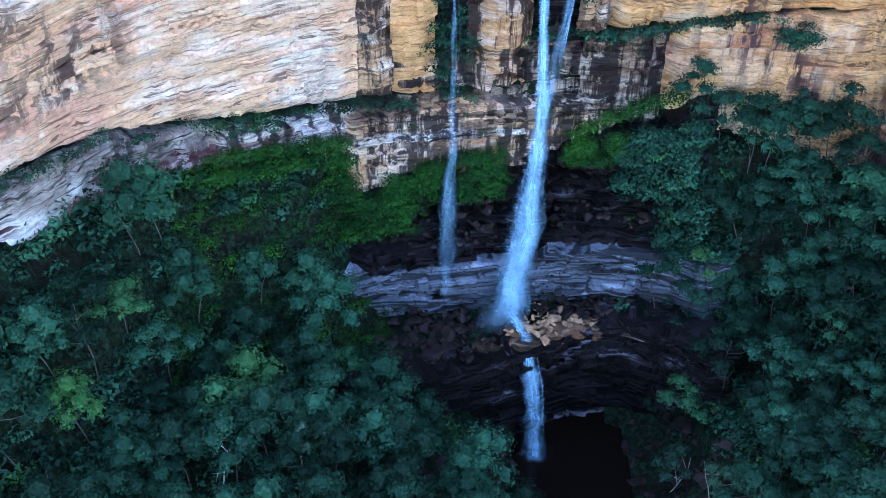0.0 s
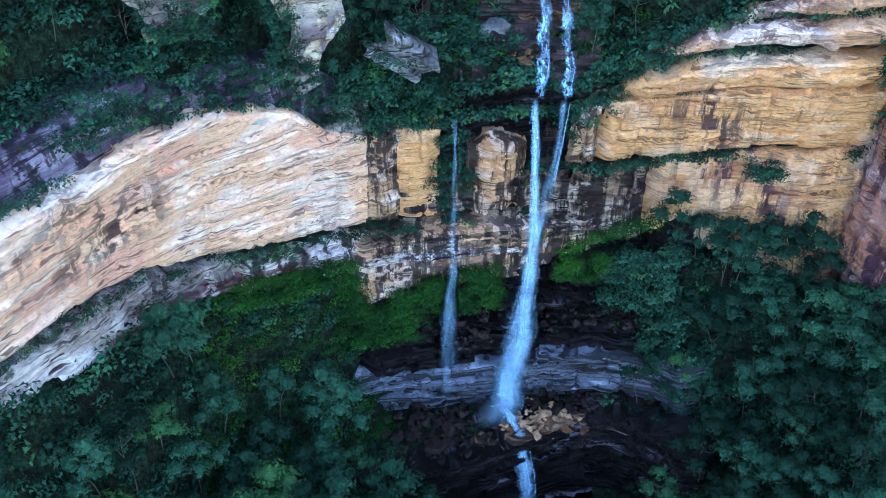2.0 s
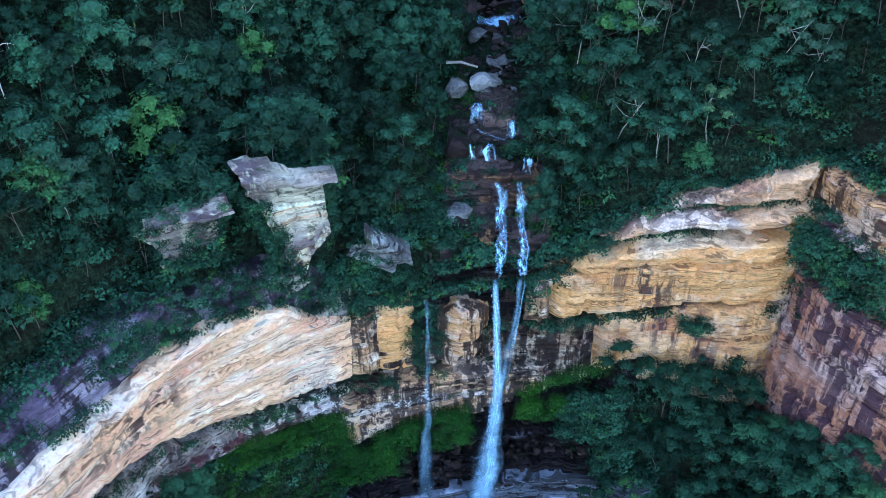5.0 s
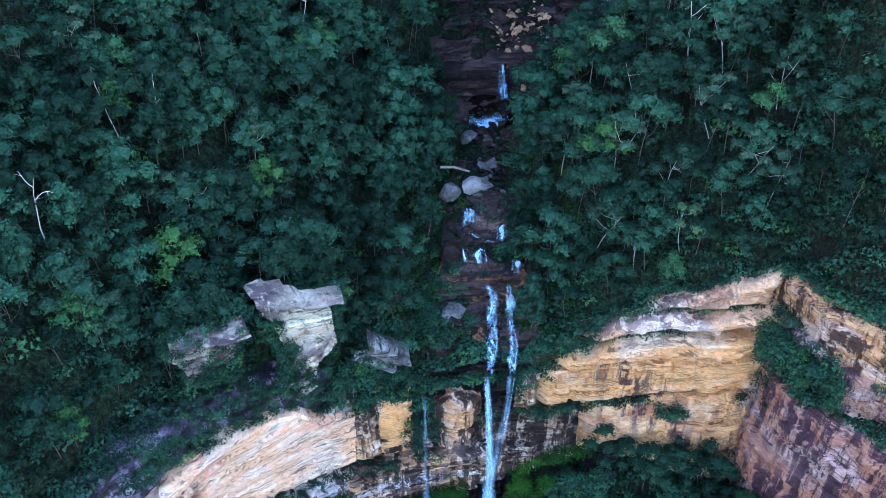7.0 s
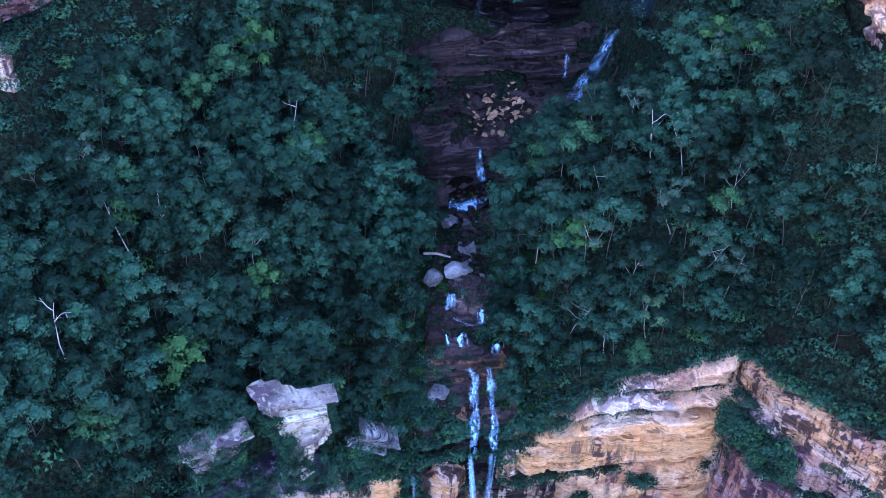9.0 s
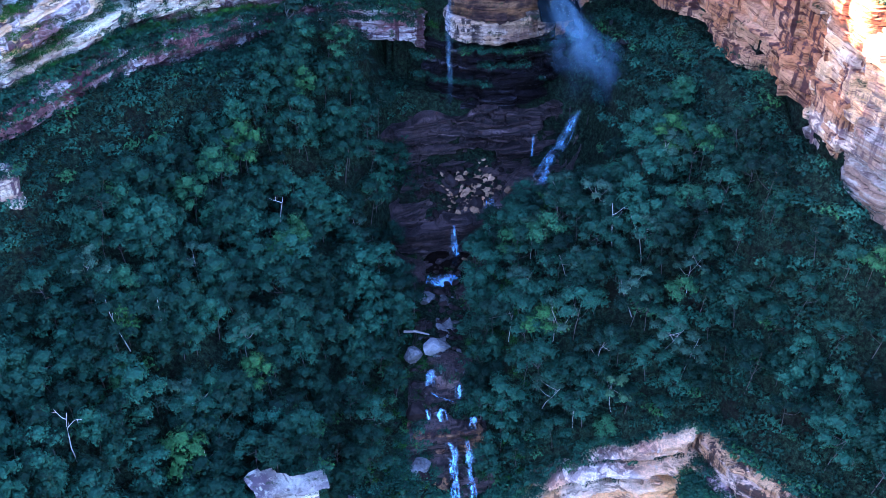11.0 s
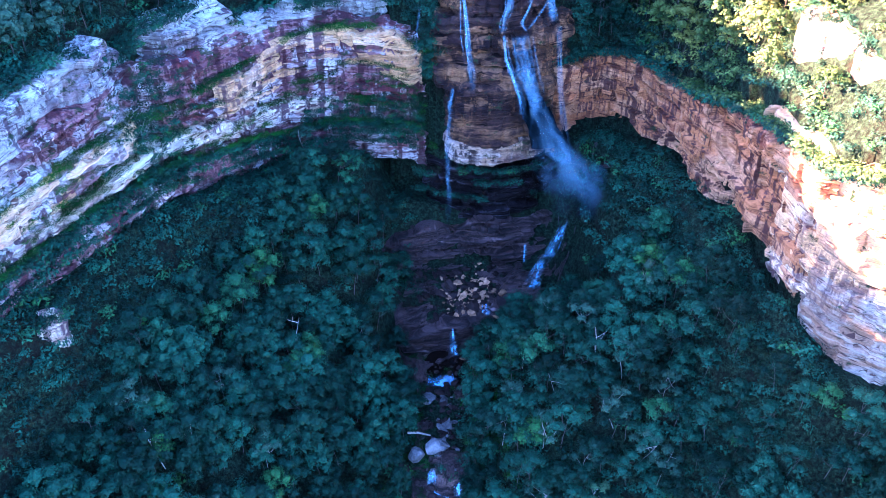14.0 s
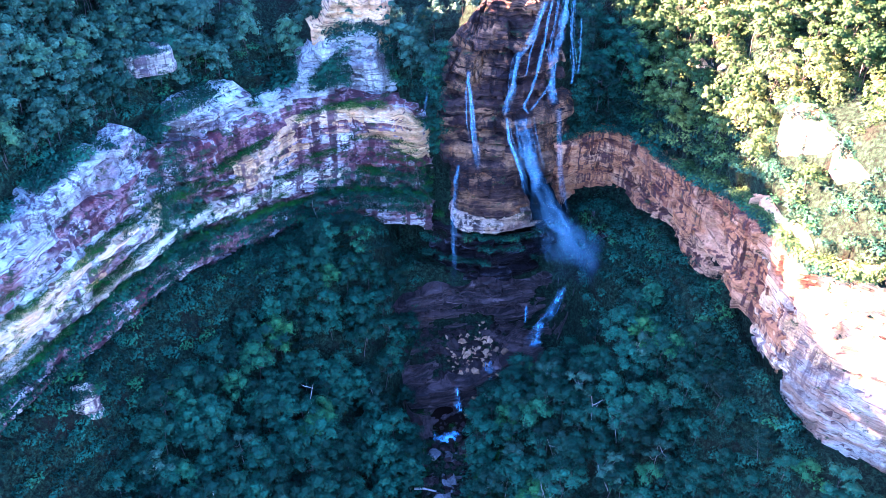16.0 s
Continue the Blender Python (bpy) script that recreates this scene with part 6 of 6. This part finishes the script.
for ex, ez in ((19, 44), (19.5, 47), (25.5, 52), (26.5, 54), (29.5, 56), (31, 58), (22, 48)):
    for k in range(9):
        bush(ex + rng.normal() * 1.4, 121 + rng.normal() * 1.0, ez + rng.normal() * 1.2, rng.uniform(0.7, 1.3))
ledge_bushes(WALL_LINE, flat(53.4), 62, 110, -1.5, 0.8, 1.5, 0.7, 6)
ledge_bushes(WALL_LINE, flat(63.3), 62, 110, -1.5, 1.0, 1.0, 0.5, 7)
grow = "fern"
for back in (0.0, 1.4):
    ledge_bushes(RING_LINE, plus(ring_base, 4.0), -100, 20, back, 0.9, 0.9, 0.7, 8)
    ledge_bushes(RING_LINE, plus(BAND_A, 0.2), -100, 4, back + 0.5, 0.9, 0.9, 0.6, 9)
    ledge_bushes(RING_LINE, plus(BAND_B, 0.2), -100, 18, back + 1.4, 0.9, 1.0, 0.55, 10)
for up, back, share in ((5.5, -0.6, 0.65), (7.5, 0.4, 0.5), (10.0, 1.0, 0.4), (13.0, 1.0, 0.4), (17.0, 1.2, 0.42), (21.0, 2.0, 0.4)):
    ledge_bushes(RING_LINE, plus(ring_base, up), -100, 17, back, 0.9, 0.8, share, 80 + int(up))
for down, share in ((9.0, 0.45), (12.0, 0.5), (14.0, 0.65)):
    ledge_bushes(RING_LINE, plus(BAND_B, -down), -40, 16, 0.4, 0.9, 0.85, share, 90 + int(down))
grow = "scrub"
for k in range(110):
    x, q = rng.uniform(-13, -3), rng.uniform()
    bush(x, float(line_y(RING_LINE, x)) + 3.2 + 2.6 * q, 151 + 13 * q * (x + 14) / 11, rng.uniform(0.7, 1.4))
for z in (97, 102, 107, 111):
    ledge_bushes(FALLS_LINE, flat(z), 15, 57, -0.4, 1.0, 1.0, 0.5, z)
ledge_bushes(WALL_LINE, wall_top, -4, 30, 2.0, 0.8, 1.5, 0.8, 30)
ledge_bushes(WALL_LINE, wall_top, -4, 30, 4.0, 0.9, 1.5, 0.8, 31)
for back in (6.5, 8.5, 11.0):
    ledge_bushes(RING_LINE, plus(TIER_TOP, 0.3), -100, 10, back, 1.0, 1.4, 0.7, 33)
ledge_bushes(RING_LINE, plus(ring_top, 0.6), 50, 90, 0.2, 0.8, 1.5, 0.8, 11)
ledge_bushes(RING_LINE, flat(130), 86, 120, -0.5, 0.9, 0.9, 0.4, 12)
ledge_bushes(RING_LINE, flat(146.5), 82, 120, 0.5, 0.9, 1.2, 0.5, 13)
for (cx, cy, cz), (w, d, h), turn in CRAGS:
    for k in range(int(w * 5)):
        u, v = rng.uniform(-1, 1) * w, rng.uniform(0.15, 2.0) * d
        bush(cx + u * math.cos(turn) - v * math.sin(turn), cy + u * math.sin(turn) + v * math.cos(turn), cz + h * (0.93 if u > 0 else 0.82), rng.uniform(0.7, 1.4))
    for k in range(int(w * 2)):
        u, v = rng.uniform(-1.1, 1.1) * w, rng.uniform(-4.5, -1.5)
        x, y = cx + u * math.cos(turn) - v * math.sin(turn), cy + u * math.sin(turn) + v * math.cos(turn)
        bush(x, y, float(ground_z(np.array(x), np.array(y))), 1.4)
for ((cx, cy, cz), (w, d, h), turn), (waist, pivot) in list(zip(CRAGS, CRAG_FOOT))[:3]:
    for k in range(int(w * h * 1.0)):
        u, q = -rng.uniform(0.35, 1.1), rng.uniform(-0.5, 0.95)
        if rng.uniform() < 0.35:
            u, q = rng.uniform(-1.0, 0.9), rng.uniform(-0.7, -0.15)
        v = -1.0 + max(-u - 0.45, 0) * d * 1.4
        g = waist + (1 - waist) * min(max(q / 0.85, 0), 1)
        u = pivot + (u - pivot) * g
        bush(cx + u * w * math.cos(turn) - v * math.sin(turn), cy + u * w * math.sin(turn) + v * math.cos(turn), cz + q * h * 0.8, rng.uniform(0.5, 1.0))
for k in range(170):
    x = rng.uniform(-42, -17)
    i = int(np.argmin(np.abs(SHOULDER_LINE[:, 0] - x)))
    up = rng.uniform(0.12, 1.0)
    bush(SHOULDER_LINE[i, 0] + rng.normal() * 0.6, SHOULDER_LINE[i, 1] - 0.9 + 3.2 * up, float(wall_top(x)) + up * 6.0, rng.uniform(0.5, 1.0))
for k in range(150):
    z = rng.uniform(56, 79)
    edge = float(between(z, (57, -22.5), (64, -19.5), (70, -21.6), (76.5, -25.0), (82, -26)))
    bush(edge - 1.5 + 3.6 * rng.uniform() ** 2, 110.9 + rng.uniform(-0.6, 0.8) + 0.2 * (edge + 18.5), z, rng.uniform(0.4, 1.0))
for k in range(60):
    z = rng.uniform(58, 78)
    edge = float(between(z, (57, -16.0), (64, -13.6), (67, -12.0), (70, -12.6), (77, -11.6)))
    bush(edge + 0.8 - 1.6 * rng.uniform() ** 2, 112.4 + rng.uniform(-0.6, 0.6) + 0.2 * (edge + 18.5), z, rng.uniform(0.35, 0.8))
for k in range(90):
    q, side = rng.uniform(0, 1), rng.uniform(-1, 1)
    x = -31 + 6.5 * side * (0.45 + 0.55 * q)
    bush(x, 102.6 + 0.35 * (x + 31) + rng.uniform(-0.4, 0.6), 68 + 9.5 * q * (1 if abs(side) > 0.75 else rng.choice([0.25, 1.0])), rng.uniform(0.4, 0.9))
for k in range(150):
    x, q = rng.uniform(-15, -0.5), rng.uniform(0, 1)
    z = 47.0 + q * (10 if x < -4 else 7)
    bush(x, 116.4 + 0.24 * x * (x < -6) + 0.25 * (z - 47) + rng.normal() * 0.5, z, rng.uniform(0.6, 1.3))
for k in range(70):
    z = rng.uniform(29, 47)
    bush(0.8 + rng.normal() * 1.5, 117.4 + rng.normal() * 0.5, z, rng.uniform(0.5, 1.0))
ledge_bushes(SHOULDER_LINE, plus(wall_top, 0.6), -75, -26, -0.6, 1.1, 0.9, 0.45, 50)
ledge_bushes(SHOULDER_LINE, plus(wall_top, 2.8), -75, -24, 1.2, 1.1, 1.0, 0.5, 51)
for k in range(150):
    x = rng.normal() * 3.2 - 47.5
    y = float(line_y(RING_LINE, x))
    z = rng.uniform(122, 153)
    bush(x + 1.0, y - 0.6 + rng.uniform(0, 4.0), z, rng.uniform(0.7, 1.4))
for k in range(70):
    z = rng.uniform(42, 60)
    bush(64.5 + rng.normal() * 1.6, 116.5 + rng.normal() * 1.6 - (z - 42) * 0.08, z, rng.uniform(0.5, 1.1))
grow = "sun_tint"
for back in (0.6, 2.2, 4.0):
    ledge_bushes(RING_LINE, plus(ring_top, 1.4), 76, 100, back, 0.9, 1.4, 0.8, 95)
grow = "scrub"
for bx, by, spread, n in ((6.0, 131.5, 2.6, 60), (9.0, 126.0, 1.2, 10), (18.5, 139.5, 1.3, 14), (3.0, 126.5, 2.0, 26), (21.5, 131.5, 1.5, 12), (5.5, 140, 1.5, 10), (14.6, 146.8, 1.0, 6), (23.5, 144, 1.6, 12)):
    for k in range(n):
        x, y = bx + rng.normal() * spread, by + rng.normal() * spread
        bush(x, y, float(ground_z(np.array(x), np.array(y))) + 0.6, rng.uniform(0.7, 1.3))
for k in range(110):
    z = rng.uniform(136, 166)
    bush(18.0 + rng.normal() * 1.3 + max(z - 158, 0) * 0.3, 214.5 + max(z - 150, 0) * 0.25 - 1.5 + rng.normal() * 0.6, z, rng.uniform(0.7, 1.4))
for k in range(70):
    z = rng.uniform(140, 176)
    bush(56.0 + rng.normal() * 1.1, 214.0 + max(z - 150, 0) * 0.25 - 1.0 + rng.normal() * 0.6, z, rng.uniform(0.7, 1.4))
for back in (2.0, 4.0):
    ledge_bushes(WALL_LINE, plus(wall_top, 1.0), 62, 120, back, 0.9, 1.4, 0.8, 97)
for k in range(200):
    x = rng.uniform(-14, 17)
    z = rng.uniform(119, 128)
    bush(x, float(line_y(RING_LINE, x)) - 0.6 + 0.28 * (z - 119) + rng.normal() * 0.4, z, rng.uniform(0.6, 1.1))
for up, back in ((0.5, -2.6), (2.5, -1.8), (4.0, -0.8)):
    ledge_bushes(RING_LINE, plus(ring_base, up), -100, 16, back, 0.85, 1.2, 0.8, 98 + int(up))
ferns = thing("undergrowth", "bright green ferns and shrubs on the damp slopes", "shrubs", kind="stuff")
part("leaves", leaf_mesh("leaves", np.concatenate(bush_sets["fern"][0]), SHRUB, np.concatenate(bush_sets["fern"][1])), ferns)
ridge_scrub = thing("scrub", "yellow-green ridge scrub with full sun put into its leaf colour", "shrubs", kind="stuff")
part("leaves", leaf_mesh("leaves", np.concatenate(bush_sets["sun_tint"][0]), LEAVES_SUN_TINT, np.concatenate(bush_sets["sun_tint"][1])), ridge_scrub)
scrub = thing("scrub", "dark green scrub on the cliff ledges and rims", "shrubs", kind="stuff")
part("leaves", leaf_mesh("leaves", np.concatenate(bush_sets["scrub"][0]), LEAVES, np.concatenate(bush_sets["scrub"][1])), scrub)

# pale-barked trees with thin crowns that stand out of the forest
def pale_tree(seed, x, y, h, lean, label):
    r = np.random.default_rng(seed)
    t = thing("pale_tree", label, "tree", "pale trees", at=(x, y, float(ground_z(np.array(x), np.array(y)))))
    lobes = [(px, py, pz, rad * 0.8, 0.6) for px, py, pz, rad, q in pad_lobes(r, h, h * 0.3)]
    v, f = trunk(r, h * 0.86, h * 0.3, 5, 0.13, 0.13, 0, lobes)
    v[:, 0] += v[:, 2] * lean
    part("trunk", mesh_of("trunk", v, f, BARK_PALE, True), t)
    tr = crown(r, lobes, 14, 11, 0.2)
    tr[..., 0] += tr[..., 2] * lean
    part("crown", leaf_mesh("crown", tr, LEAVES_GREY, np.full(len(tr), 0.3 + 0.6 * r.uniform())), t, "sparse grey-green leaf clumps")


for k, (x, y, h, lean) in enumerate(((-17, 76, 11, 0.05), (-38, 64, 10, -0.1), (33, 88, 11, 0.0), (37, 80, 10, 0.05), (29, 78, 9, 0.0), (13, 80, 9, -0.1), (-8, 70, 10, 0.1), (28, 146, 15, -0.25), (44, 133, 14, 0.1), (52, 138, 14, -0.05),
                                     (39, 128, 12, 0.05), (60, 128, 13, 0.1), (-46, 104, 13, 0.05), (-38, 125, 13, 0.1), (-26, 140, 12, 0.0),
                                     (66, 122, 12, -0.1), (50, 120, 11, 0.05), (48, 158, 13, 0.0), (-2, 176, 12, 0.0), (-30, 210, 10, 0.1), (-14, 214, 10, 0.0), (36, 140, 13, 0.1), (32, 150, 13, -0.1), (41, 146, 14, 0.05), (47, 128, 12, -0.1), (55, 146, 14, 0.1), (35, 160, 14, 0.0), (56, 132, 12, 0.15), (42, 165, 14, -0.05), (62, 138, 13, 0.0), (33, 132, 11, 0.1), (-20, 128, 13, 0.1), (-34, 150, 13, 0.0), (-52, 140, 13, 0.1), (52, 176, 13, 0.0), (64, 160, 13, -0.1))):
    pale_tree(200 + k, x, y, h, lean, "pale-trunked crooked tree standing out of the forest")

def dead_tree(seed, x, y, h, lean):
    r = np.random.default_rng(seed)
    t = thing("dead_tree", "bleached bare dead trunk with broken branches", "tree", "dead trees", at=(x, y, float(ground_z(np.array(x), np.array(y)))))
    v, f = trunk(r, h, h * 0.22, 3, 0.17, 0.09, 1)
    v[:, 0] += v[:, 2] * lean
    part("trunk", mesh_of("trunk", v, f, BARK_BLEACHED, True), t)


for k, (x, y, h, lean) in enumerate(((-37.5, 66, 9, -0.08), (-43.0, 63, 8, -0.25), (-26.0, 71, 9, 0.1), (-33, 118, 13, 0.08), (-46, 134, 14, -0.1), (-41, 136, 14, 0.05), (50, 150, 14, 0.1), (-53, 112, 13, 0.0), (-20, 166, 13, 0.1))):
    dead_tree(300 + k, x, y, h, lean)

log_v, log_f = limb([(6.4, 156.6, 69.6), (9, 156.2, 69.8), (12, 155.4, 69.2)], [0.32, 0.28, 0.2], 7)
log = part("fallen_log", mesh_of("fallen_log", log_v, log_f, BARK_PALE, True))
tagged(log, "bleached fallen trunk lying across the stream boulders", "log")
